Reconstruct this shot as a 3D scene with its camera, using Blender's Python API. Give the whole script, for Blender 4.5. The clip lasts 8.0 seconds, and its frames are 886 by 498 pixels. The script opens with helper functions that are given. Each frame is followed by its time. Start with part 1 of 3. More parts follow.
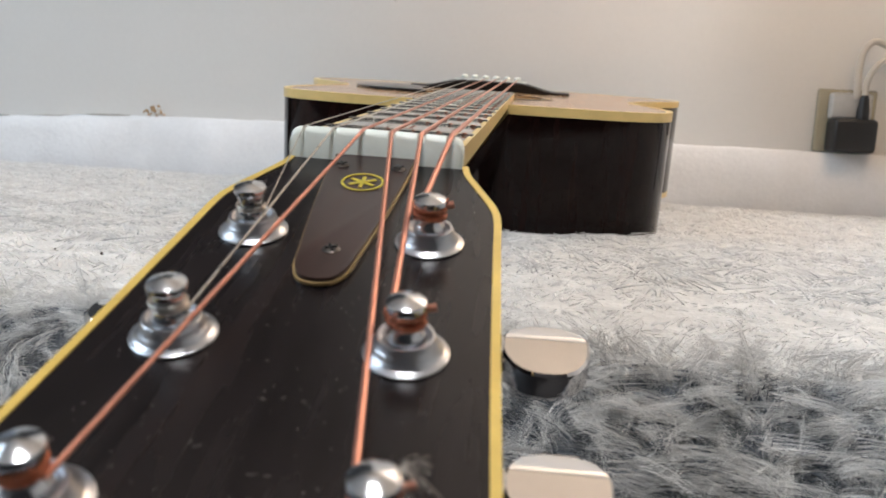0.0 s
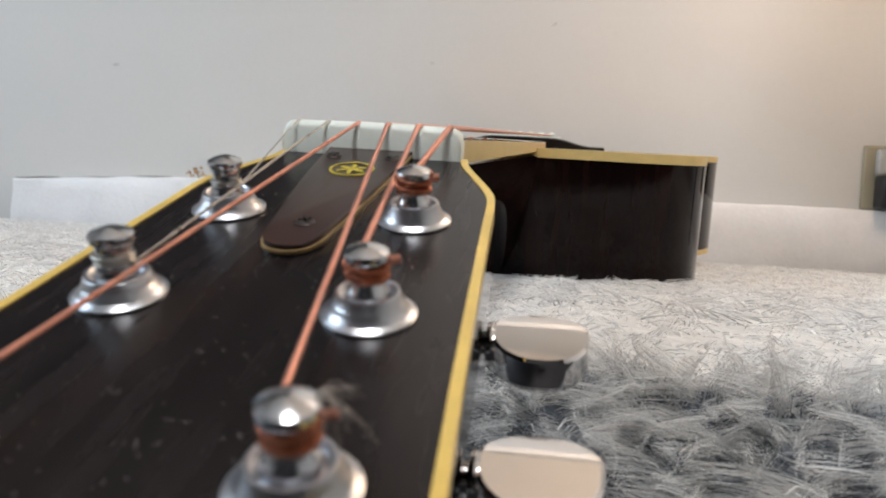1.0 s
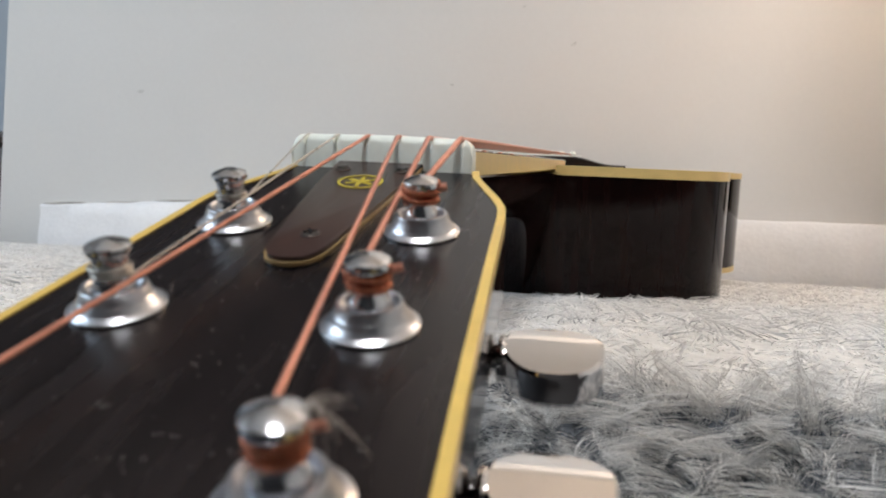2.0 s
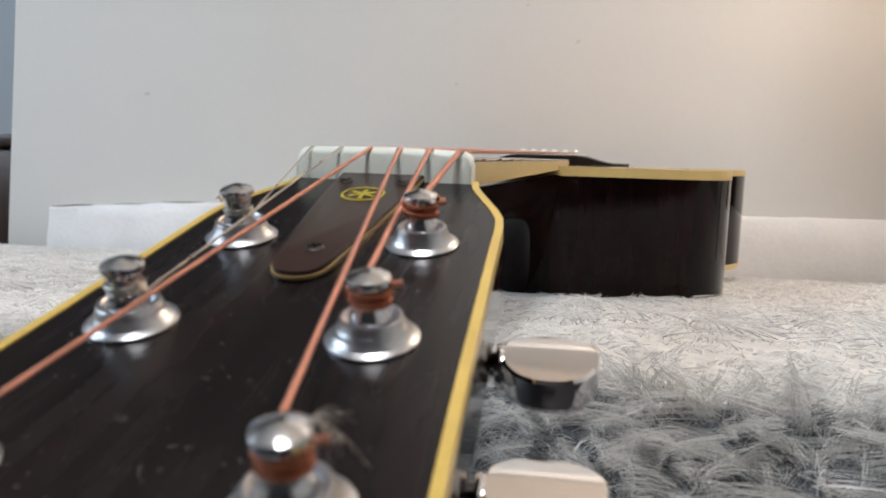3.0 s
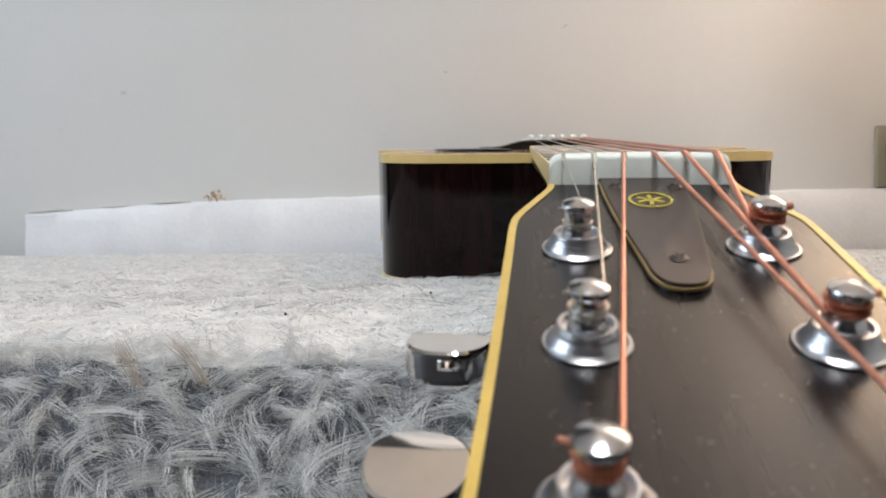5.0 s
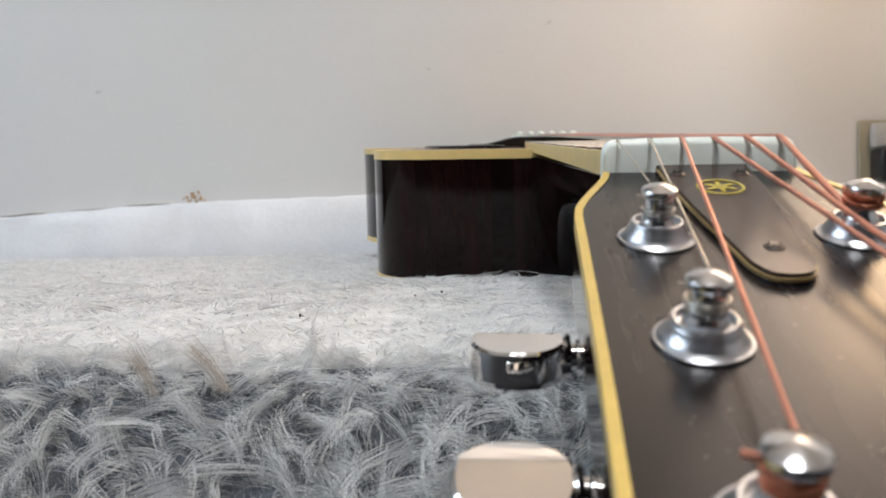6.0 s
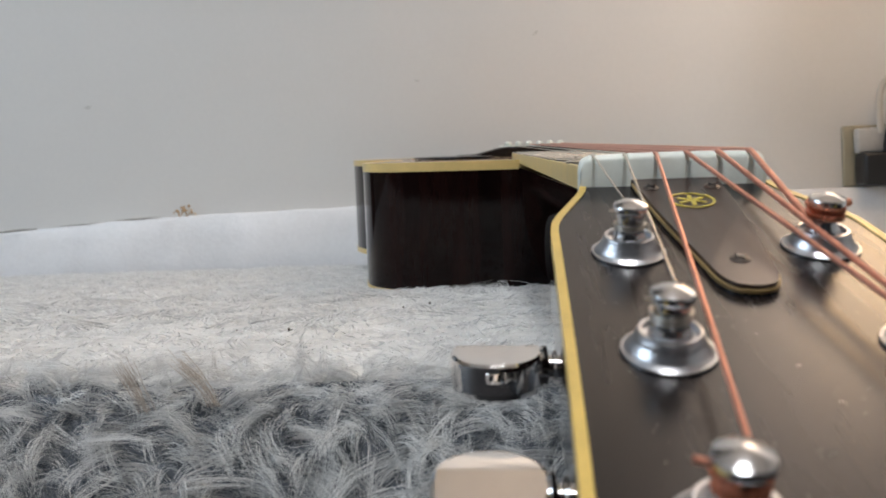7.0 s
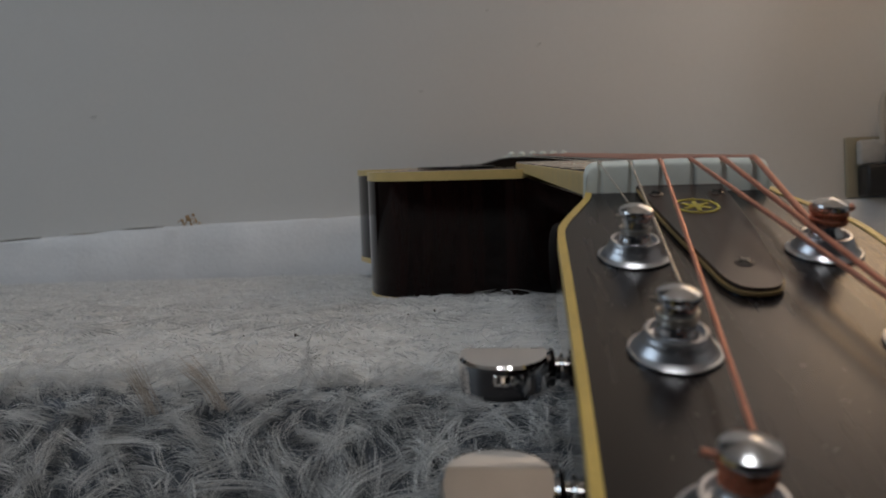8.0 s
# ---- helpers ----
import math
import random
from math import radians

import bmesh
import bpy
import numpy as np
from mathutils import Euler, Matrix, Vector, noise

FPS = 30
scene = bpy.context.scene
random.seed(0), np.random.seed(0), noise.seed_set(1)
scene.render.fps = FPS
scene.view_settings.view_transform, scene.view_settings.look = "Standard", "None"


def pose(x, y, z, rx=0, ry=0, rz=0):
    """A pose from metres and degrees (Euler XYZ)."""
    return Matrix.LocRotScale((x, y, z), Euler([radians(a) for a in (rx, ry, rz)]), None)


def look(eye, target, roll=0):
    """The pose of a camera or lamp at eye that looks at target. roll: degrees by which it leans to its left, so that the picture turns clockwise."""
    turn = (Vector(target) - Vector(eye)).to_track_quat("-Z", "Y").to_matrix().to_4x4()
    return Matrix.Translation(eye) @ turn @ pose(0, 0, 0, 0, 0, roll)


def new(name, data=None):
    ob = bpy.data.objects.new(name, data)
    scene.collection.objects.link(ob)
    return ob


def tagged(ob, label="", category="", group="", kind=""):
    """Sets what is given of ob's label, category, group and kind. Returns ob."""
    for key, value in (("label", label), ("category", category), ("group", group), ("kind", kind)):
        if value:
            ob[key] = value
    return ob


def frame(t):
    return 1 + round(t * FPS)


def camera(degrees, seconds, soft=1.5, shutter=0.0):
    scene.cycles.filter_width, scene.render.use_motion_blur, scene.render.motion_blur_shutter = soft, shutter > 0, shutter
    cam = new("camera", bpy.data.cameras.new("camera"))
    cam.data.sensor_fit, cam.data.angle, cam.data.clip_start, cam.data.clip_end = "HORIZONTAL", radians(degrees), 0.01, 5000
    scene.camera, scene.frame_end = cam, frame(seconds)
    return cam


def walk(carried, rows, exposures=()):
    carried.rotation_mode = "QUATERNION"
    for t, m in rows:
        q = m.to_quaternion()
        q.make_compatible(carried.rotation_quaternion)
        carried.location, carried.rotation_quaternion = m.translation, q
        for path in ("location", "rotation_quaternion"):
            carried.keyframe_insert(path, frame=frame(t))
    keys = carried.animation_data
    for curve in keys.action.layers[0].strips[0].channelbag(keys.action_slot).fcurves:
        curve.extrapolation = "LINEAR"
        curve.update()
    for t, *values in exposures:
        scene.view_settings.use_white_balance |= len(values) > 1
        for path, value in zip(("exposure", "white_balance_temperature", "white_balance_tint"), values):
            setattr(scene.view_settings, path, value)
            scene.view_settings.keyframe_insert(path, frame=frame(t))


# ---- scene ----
# Places on the guitar are given in its own frame: x across, y from the nut to the tail, z up off its back.
# It lies pitched a little forward on the rug, the headstock being its lower end.
GUITAR = pose(0, 0, -0.055, 7.0, 0.75, 0)
cam = camera(59.5, 8.0, soft=1.6)
cam.data.dof.use_dof = True
cam.data.dof.focus_distance, cam.data.dof.aperture_fstop = 0.29, 30.0
PATH = [
    (0, (0.03612, -0.20133, 0.04784), (-0.13934, 1.77481, -0.20524), 3.43),
    (0.2, (0.03859, -0.19991, 0.04290), (-0.17399, 1.77809, -0.16290), 3.16),
    (0.5, (0.04148, -0.19399, 0.03649), (-0.20394, 1.78384, -0.13082), 3.51),
    (1, (0.04695, -0.18978, 0.02965), (-0.25395, 1.78612, -0.04285), 3.35),
    (1.5, (0.05051, -0.18397, 0.02244), (-0.28341, 1.78767, -0.01113), 2.94),
    (2, (0.04906, -0.18553, 0.02773), (-0.31485, 1.78101, 0.00978), 2.72),
    (2.2, (0.04939, -0.18737, 0.02945), (-0.32481, 1.77726, 0.01502), 2.59),
    (3.3, (0.05138, -0.19122, 0.03155), (-0.32566, 1.77257, -0.00585), 2.03),
    (3.5, (0.05078, -0.19229, 0.03275), (-0.32198, 1.77218, -0.01085), 1.83),
    (4, (0.04253, -0.20089, 0.03343), (-0.30083, 1.76888, -0.01253), 0.98),
    (4.2, (0.02548, -0.20633, 0.03354), (-0.29302, 1.76747, -0.01809), 0.61),
    (4.3, (0.01754, -0.20744, 0.03369), (-0.28858, 1.76823, -0.02107), 0.40),
    (4.5, (0.00574, -0.20686, 0.03118), (-0.28008, 1.77180, -0.02552), 0.05),
    (4.7, (-0.00966, -0.20701, 0.03284), (-0.26857, 1.77517, -0.02981), -0.27),
    (5, (-0.02435, -0.20465, 0.03475), (-0.25389, 1.78108, -0.02981), -0.64),
    (5.2, (-0.03363, -0.20016, 0.03184), (-0.24622, 1.78768, -0.02557), -0.47),
    (6.3, (-0.04325, -0.19361, 0.03516), (-0.18727, 1.80012, -0.03052), -1.72),
    (6.5, (-0.04083, -0.19371, 0.03757), (-0.18295, 1.80024, -0.02549), -2.03),
    (7, (-0.04026, -0.19831, 0.03455), (-0.18004, 1.79636, -0.00733), -2.10),
    (7.5, (-0.03699, -0.20029, 0.03074), (-0.17876, 1.79456, 0.00904), -2.00),
    (8, (-0.04130, -0.20060, 0.03317), (-0.18635, 1.79409, 0.01980), -1.90),
]
walk(cam, [(t, look(eye, target, roll)) for t, eye, target, roll in PATH],
     [(0.0, 0.0), (6.4, 0.0), (7.0, -0.26), (7.5, -0.95), (8.0, -1.6)])

# ---- light: a cool window to the west, a warm ceiling lamp to the east ----
world = bpy.data.worlds.new("world")
scene.world = world
world.use_nodes = True
sky = world.node_tree.nodes.new("ShaderNodeTexSky")
sky.sky_type, sky.sun_disc, sky.sun_elevation, sky.sun_rotation = "NISHITA", False, radians(35), radians(200)
world.node_tree.links.new(sky.outputs[0], world.node_tree.nodes["Background"].inputs[0])
world.node_tree.nodes["Background"].inputs[1].default_value = 0.1

WALL_Y = 0.845


def area_lamp(name, m, sx, sy, watts, color):
    data = bpy.data.lights.new(name, "AREA")
    data.shape, data.size, data.size_y, data.energy, data.color = "RECTANGLE", sx, sy, watts, color
    ob = new(name, data)
    ob.matrix_world = m
    return ob


area_lamp("window_light", look((-2.12, -0.55, 1.35), (0.2, 0.1, 0.2)), 1.3, 1.2, 31.5, (0.70, 0.85, 1.0))
area_lamp("ceiling_lamp_light", look((0.05, -0.95, 2.27), (0.05, -0.95, 0)), 0.6, 0.6, 41, (0.97, 0.975, 0.985))
bulb = bpy.data.lights.new("floor_lamp_bulb", "POINT")
bulb.energy, bulb.color, bulb.shadow_soft_size = 1.70, (1.0, 0.59, 0.23), 0.06
LAMP_X, LAMP_Y, LAMP_Z = 0.40, 0.48, 0.56
new("floor_lamp_bulb", bulb).location = (LAMP_X, LAMP_Y, LAMP_Z)
# Extra upward fill, added to warm the ceiling that the headstock mirrors.
area_lamp("added_ceiling_fill", pose(LAMP_X, LAMP_Y, LAMP_Z + 0.262, 180), 0.17, 0.17, 13.0, (1.0, 0.75, 0.54))


# ---- materials ----
def material(name, color, rough=0.5, metal=0.0, vary=0.12, scale=60.0, fine=900.0, bump=0.1, depth=0.0004,
             coat=0.0, stretch=(1, 1, 1), dark=None, spec=0.5, rough_vary=0.08):
    """A surface with broad and fine variation of colour, gloss and relief."""
    m = bpy.data.materials.new(name)
    m.use_nodes = True
    n, k = m.node_tree.nodes, m.node_tree.links
    bsdf = n["Principled BSDF"]
    where = n.new("ShaderNodeTexCoord")
    mapping = n.new("ShaderNodeMapping")
    mapping.inputs["Scale"].default_value = stretch
    k.new(where.outputs["Object"], mapping.inputs[0])
    broad, grain = n.new("ShaderNodeTexNoise"), n.new("ShaderNodeTexNoise")
    broad.inputs["Scale"].default_value, grain.inputs["Scale"].default_value = scale, fine
    broad.inputs["Detail"].default_value, grain.inputs["Detail"].default_value = 5, 3
    for t in (broad, grain):
        k.new(mapping.outputs[0], t.inputs["Vector"])
    both = n.new("ShaderNodeMath")
    both.operation = "MULTIPLY_ADD"
    k.new(grain.outputs[0], both.inputs[0])
    both.inputs[1].default_value = 0.4
    k.new(broad.outputs[0], both.inputs[2])
    ramp = n.new("ShaderNodeValToRGB")
    low = dark or tuple(c * (1 - vary) for c in color)
    high = tuple(min(1, c * (1 + vary)) for c in color)
    ramp.color_ramp.elements[0].position, ramp.color_ramp.elements[1].position = 0.45, 0.95
    ramp.color_ramp.elements[0].color, ramp.color_ramp.elements[1].color = (*low, 1), (*high, 1)
    k.new(both.outputs[0], ramp.inputs[0])
    k.new(ramp.outputs[0], bsdf.inputs["Base Color"])
    gloss = n.new("ShaderNodeMapRange")
    gloss.inputs[3].default_value, gloss.inputs[4].default_value = max(0.02, rough - rough_vary), min(1, rough + rough_vary)
    k.new(broad.outputs[0], gloss.inputs[0])
    k.new(gloss.outputs[0], bsdf.inputs["Roughness"])
    bsdf.inputs["Metallic"].default_value = metal
    bsdf.inputs["Specular IOR Level"].default_value = spec
    bsdf.inputs["Coat Weight"].default_value = coat
    bsdf.inputs["Coat Roughness"].default_value = 0.06
    if bump:
        b = n.new("ShaderNodeBump")
        b.inputs["Strength"].default_value, b.inputs["Distance"].default_value = bump, depth
        k.new(both.outputs[0], b.inputs["Height"])
        k.new(b.outputs[0], bsdf.inputs["Normal"])
    return m


def fur_material(name):
    """Pile fibres: blue-grey and darkened at the root for shade in the pile, off-white at the tip, differing from lock
    to lock.
    """
    m = bpy.data.materials.new(name)
    m.use_nodes = True
    n, k = m.node_tree.nodes, m.node_tree.links
    bsdf = n["Principled BSDF"]
    uv = n.new("ShaderNodeUVMap")
    split = n.new("ShaderNodeSeparateXYZ")
    k.new(uv.outputs[0], split.inputs[0])
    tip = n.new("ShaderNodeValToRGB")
    # The dark root end puts shade deep in the pile into the colour.
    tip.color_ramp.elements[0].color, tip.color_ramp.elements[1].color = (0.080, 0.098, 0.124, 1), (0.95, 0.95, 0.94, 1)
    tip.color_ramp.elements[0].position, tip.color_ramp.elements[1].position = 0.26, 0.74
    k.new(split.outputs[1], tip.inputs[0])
    tone = n.new("ShaderNodeMapRange")
    tone.inputs[3].default_value, tone.inputs[4].default_value = 0.68, 1.06
    k.new(split.outputs[0], tone.inputs[0])
    mix = n.new("ShaderNodeVectorMath")
    mix.operation = "SCALE"
    k.new(tip.outputs[0], mix.inputs[0])
    k.new(tone.outputs[0], mix.inputs["Scale"])
    k.new(mix.outputs[0], bsdf.inputs["Base Color"])
    bsdf.inputs["Roughness"].default_value = 0.55
    bsdf.inputs["Specular IOR Level"].default_value = 0.25
    out = n["Material Output"]
    thin = n.new("ShaderNodeBsdfTranslucent")
    k.new(mix.outputs[0], thin.inputs[0])
    blend = n.new("ShaderNodeMixShader")
    blend.inputs[0].default_value = 0.3
    k.new(bsdf.outputs[0], blend.inputs[1])
    k.new(thin.outputs[0], blend.inputs[2])
    k.new(blend.outputs[0], out.inputs[0])
    return m


def glow_material(name, color, strength):
    m = bpy.data.materials.new(name)
    m.use_nodes = True
    b = m.node_tree.nodes["Principled BSDF"]
    b.inputs["Emission Color"].default_value, b.inputs["Emission Strength"].default_value = (*color, 1), strength
    return m


WALL = material("painted wall", (0.62, 0.61, 0.59), 0.75, vary=0.03, scale=3, fine=160, bump=0.15, depth=0.001)
WALL_BLUE = material("bluish painted wall", (0.42, 0.47, 0.52), 0.8, vary=0.03, scale=3, fine=160, bump=0.1, depth=0.001)
CEILING = material("ceiling paint", (0.58, 0.56, 0.53), 0.9, vary=0.02, scale=4, fine=120)
VINYL = material("white baseboard vinyl", (0.80, 0.80, 0.81), 0.5, vary=0.07, scale=14, fine=200, bump=0.5, depth=0.003)
FLOORING = material("floor boards", (0.012, 0.012, 0.014), 0.6, spec=0.2, vary=0.2, scale=8, fine=120, stretch=(1, 8, 1))
DARK_WOOD = material("dark brown wood", (0.045, 0.026, 0.02), 0.4, vary=0.3, scale=10, fine=150, stretch=(6, 1, 1))
RESIDUE = material("tan residue", (0.45, 0.30, 0.17), 0.9, vary=0.4, scale=300, fine=1200)
SCUFF = material("grey scuff", (0.52, 0.51, 0.49), 0.9, vary=0.2, scale=200)
EDGE_SHADE = material("grey-brown edge shade", (0.36, 0.34, 0.31), 0.9, vary=0.3, scale=200)
PLATE = material("beige plastic plate", (0.33, 0.30, 0.22), 0.45, vary=0.05, scale=30, bump=0.03)
BLACK_PLASTIC = material("black plastic", (0.012, 0.012, 0.013), 0.45, vary=0.1, scale=100, bump=0.05)
CABLE = material("pale grey cable", (0.50, 0.47, 0.42), 0.5, vary=0.06, scale=100)
CLEAR_GREY = material("grey plastic", (0.45, 0.45, 0.44), 0.3, vary=0.06, scale=100)
FUR = fur_material("rug pile")
RUG_SHADED = material("shaded rug ground", (0.13, 0.145, 0.17), 0.95, vary=0.2, scale=80, fine=700, bump=0.6, depth=0.003)
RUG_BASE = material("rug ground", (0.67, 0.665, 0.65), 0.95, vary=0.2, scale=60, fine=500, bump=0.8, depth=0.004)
SPECK = material("dark specks", (0.05, 0.04, 0.03), 0.8)
STRAW = material("tan tuft", (0.48, 0.43, 0.38), 0.8, vary=0.2)
HEAD_WOOD = material("rosewood headstock veneer", (0.011, 0.008, 0.008), 0.27, vary=0.45, scale=45, fine=900,
                     stretch=(5, 0.5, 1), bump=0.06, depth=0.0003, rough_vary=0.05, spec=0.38)
LACQUER = material("dark mahogany lacquer", (0.0085, 0.0028, 0.0022), 0.07, vary=0.5, scale=26, fine=420,
                   stretch=(5, 5, 0.3), bump=0.0, coat=0.0, dark=(0.002, 0.001, 0.001), spec=0.16, rough_vary=0.03)
SPRUCE = material("aged spruce", (0.48, 0.27, 0.12), 0.25, vary=0.14, scale=20, fine=500, stretch=(14, 0.6, 1), bump=0.03, coat=0.4)
CREAM = material("aged cream binding", (0.68, 0.50, 0.20), 0.35, vary=0.10, scale=90, fine=900, bump=0.06)
EDGE_CREAM = material("yellowed binding", (0.66, 0.46, 0.12), 0.35, vary=0.14, scale=90, fine=900, bump=0.06)
COVER_EDGE = material("darkened cream edge", (0.34, 0.23, 0.10), 0.4, vary=0.2, scale=120, fine=900, bump=0.06)
BONE = material("white nut", (0.82, 0.85, 0.78), 0.35, vary=0.05, scale=120, fine=900, bump=0.08)
ROSEWOOD = material("rosewood", (0.045, 0.026, 0.018), 0.06, coat=1.0, vary=0.4, scale=60, fine=900, stretch=(6, 0.6, 1), bump=0.02, rough_vary=0.04)
COVER = material("brown cover plate", (0.034, 0.018, 0.015), 0.30, vary=0.35, scale=70, fine=1100, stretch=(4, 0.6, 1), bump=0.08)
CHROME = material("worn chrome", (0.60, 0.61, 0.63), 0.18, 1.0, vary=0.06, scale=200, fine=1500, bump=0.05, depth=0.0002, rough_vary=0.06)
SATIN = material("satin chrome", (0.58, 0.59, 0.62), 0.31, 1.0, vary=0.08, scale=250, fine=1800, bump=0.1, depth=0.0002)
MIRROR = material("bright chrome", (0.94, 0.91, 0.89), 0.045, 1.0, vary=0.03, scale=200, fine=1500, bump=0.0, rough_vary=0.02)
NICKEL = material("fret wire", (0.60, 0.58, 0.54), 0.25, 1.0, vary=0.08, scale=300)
COPPER = material("copper wound string", (0.68, 0.31, 0.22), 0.36, 0.7, vary=0.12, scale=300, fine=2500, bump=0.3, depth=0.0003)
WINDING = material("copper winding", (0.60, 0.22, 0.13), 0.24, 1.0, vary=0.15, scale=300, fine=2500, bump=0.1, depth=0.0002)
STEEL = material("plain steel string", (0.54, 0.51, 0.46), 0.3, 0.9, vary=0.08, scale=300)
GOLD = material("yellow inlay", (0.55, 0.46, 0.05), 0.4, vary=0.15, scale=500, fine=2000)
PEARL = material("white dot", (0.70, 0.69, 0.64), 0.3)
# Near-black for unseen surfaces, so that glossy parts mirror something dark.
DARK_REFLECTED = material("dark surface for reflections", (0.018, 0.018, 0.020), 0.8, vary=0.15, scale=5, fine=90, bump=0.2, depth=0.001)
DULL = material("dulled dark screw", (0.10, 0.09, 0.085), 0.35, 0.9, vary=0.2, scale=400)
BLACK = material("black celluloid", (0.012, 0.011, 0.011), 0.2, vary=0.1, scale=60, bump=0.02)
DUST = material("pale lint", (0.42, 0.40, 0.38), 0.95)


# ---- mesh helpers ----
def mesh_object(name, bm, mat, smooth=30.0):
    bmesh.ops.recalc_face_normals(bm, faces=bm.faces)
    me = bpy.data.meshes.new(name)
    bm.to_mesh(me)
    bm.free()
    me.materials.append(mat)
    if smooth:
        me.shade_smooth()
        me.set_sharp_from_angle(angle=radians(smooth))
    return new(name, me)


def part(name, bm, mat, parent, label="", smooth=30.0):
    """Links a bmesh as one mesh object under a thing or a part."""
    ob = mesh_object(name, bm, mat, smooth)
    ob.parent = parent
    return tagged(ob, label=label)


def empty(name, m=None, parent=None):
    ob = new(name)
    ob.empty_display_size = 0.02
    if m is not None:
        ob.matrix_world = m
    ob.parent = parent
    return ob


def box(bm, lo, hi, bevel=0.0, segments=2, m=None):
    made = bmesh.ops.create_cube(bm, size=1.0)["verts"]
    lo, hi = Vector(lo), Vector(hi)
    for v in made:
        v.co = Vector(((v.co[i] + 0.5) * (hi[i] - lo[i]) + lo[i]) for i in range(3))
    if bevel:
        edges = {e for v in made for e in v.link_edges}
        made = [g for g in bmesh.ops.bevel(bm, geom=list(edges), offset=bevel, segments=segments, affect="EDGES", profile=0.5)["verts"]] + [v for v in made if v.is_valid]
    if m is not None:
        bmesh.ops.transform(bm, matrix=m, verts=list({v for v in made if v.is_valid}))
    return bm


def boxed(lo, hi, bevel=0.0, segments=2):
    return box(bmesh.new(), lo, hi, bevel, segments)


def lathe(profile, sides=40, m=None, bm=None):
    """Turns (radius, height) pairs round z."""
    bm = bm or bmesh.new()
    rings, made = [], []
    for r, h in profile:
        if r < 1e-6:
            ring = [bm.verts.new((0, 0, h))]
        else:
            ring = [bm.verts.new((r * math.cos(2 * math.pi * i / sides), r * math.sin(2 * math.pi * i / sides), h)) for i in range(sides)]
        rings.append(ring)
        made += ring
    for a, b in zip(rings, rings[1:]):
        for i in range(sides):
            j = (i + 1) % sides
            face = [a[i % len(a)], a[j % len(a)], b[j % len(b)], b[i % len(b)]]
            face = list(dict.fromkeys(face))
            if len(face) > 2:
                bm.faces.new(face)
    if m is not None:
        bmesh.ops.transform(bm, matrix=m, verts=made)
    return bm


def tube(points, radius, sides=8, bm=None, closed_ends=True):
    """A round tube along points; radius is a number or one for each point."""
    bm = bm or bmesh.new()
    pts = [Vector(p) for p in points]
    radii = radius if isinstance(radius, (list, tuple)) else [radius] * len(pts)
    rings, side = [], None
    for i, p in enumerate(pts):
        way = (pts[min(i + 1, len(pts) - 1)] - pts[max(i - 1, 0)]).normalized()
        if side is None:
            side = way.orthogonal().normalized()
        side = (side - way * side.dot(way)).normalized()
        up = way.cross(side)
        rings.append([bm.verts.new(p + radii[i] * (side * math.cos(2 * math.pi * k / sides) + up * math.sin(2 * math.pi * k / sides))) for k in range(sides)])
    for a, b in zip(rings, rings[1:]):
        for k in range(sides):
            bm.faces.new((a[k], a[(k + 1) % sides], b[(k + 1) % sides], b[k]))
    if closed_ends:
        bm.faces.new(rings[0][::-1])
        bm.faces.new(rings[-1])
    return bm


def slab(outline, z0, z1, bevel=0.0, segments=2, m=None):
    """A closed outline of (x, y), drawn up from z0 to z1, its upper rim rounded."""
    bm = bmesh.new()
    rings = [[bm.verts.new((x, y, z)) for x, y in outline] for z in (z0, z1)]
    count = len(outline)
    for i in range(count):
        j = (i + 1) % count
        bm.faces.new((rings[0][i], rings[0][j], rings[1][j], rings[1][i]))
    bm.faces.new(rings[0][::-1])
    top = bm.faces.new(rings[1])
    if bevel:
        bmesh.ops.bevel(bm, geom=list(top.edges), offset=bevel, segments=segments, affect="EDGES", profile=0.5)
    if m is not None:
        bm.transform(m)
    return bm


def smooth_line(points, steps=8, closed=False):
    """A Catmull-Rom line through points."""
    pts = [Vector(p) for p in points]
    n, out = len(pts), []
    for i in range(n if closed else n - 1):
        a, b, c, d = (pts[(i + o) % n] if closed else pts[min(max(i + o, 0), n - 1)] for o in (-1, 0, 1, 2))
        for s in range(steps):
            t = s / steps
            out.append(0.5 * (2 * b + (c - a) * t + (2 * a - 5 * b + 4 * c - d) * t * t + (3 * b - a - 3 * c + d) * t ** 3))
    if not closed:
        out.append(pts[-1])
    return out


def strip(outline, inset, z0, z1):
    """A band that runs along an open outline of (x, y), reaching inwards by inset."""
    bm = bmesh.new()
    n = len(outline)
    cols = []
    for i, (x, y) in enumerate(outline):
        a, b = outline[max(i - 1, 0)], outline[min(i + 1, n - 1)]
        d = Vector((b[0] - a[0], b[1] - a[1])).normalized()
        nx, ny = -d.y * inset, d.x * inset
        cols.append([bm.verts.new(p) for p in ((x, y, z0), (x, y, z1), (x + nx, y + ny, z1), (x + nx, y + ny, z0))])
    for a, b in zip(cols, cols[1:]):
        for k in range(4):
            bm.faces.new((a[k], b[k], b[(k + 1) % 4], a[(k + 1) % 4]))
    bm.faces.new(cols[0])
    bm.faces.new(cols[-1][::-1])
    return bm


# ---- the room ----
FLOOR_Z, TOP_Z, WEST, EAST, SOUTH = -0.065, 2.35, -2.25, 2.1, -2.6
CORNER_X = -0.827


def setting(name, bm, mat, label, category, smooth=0):
    return tagged(mesh_object(name, bm, mat, smooth), label, category, kind="structure")


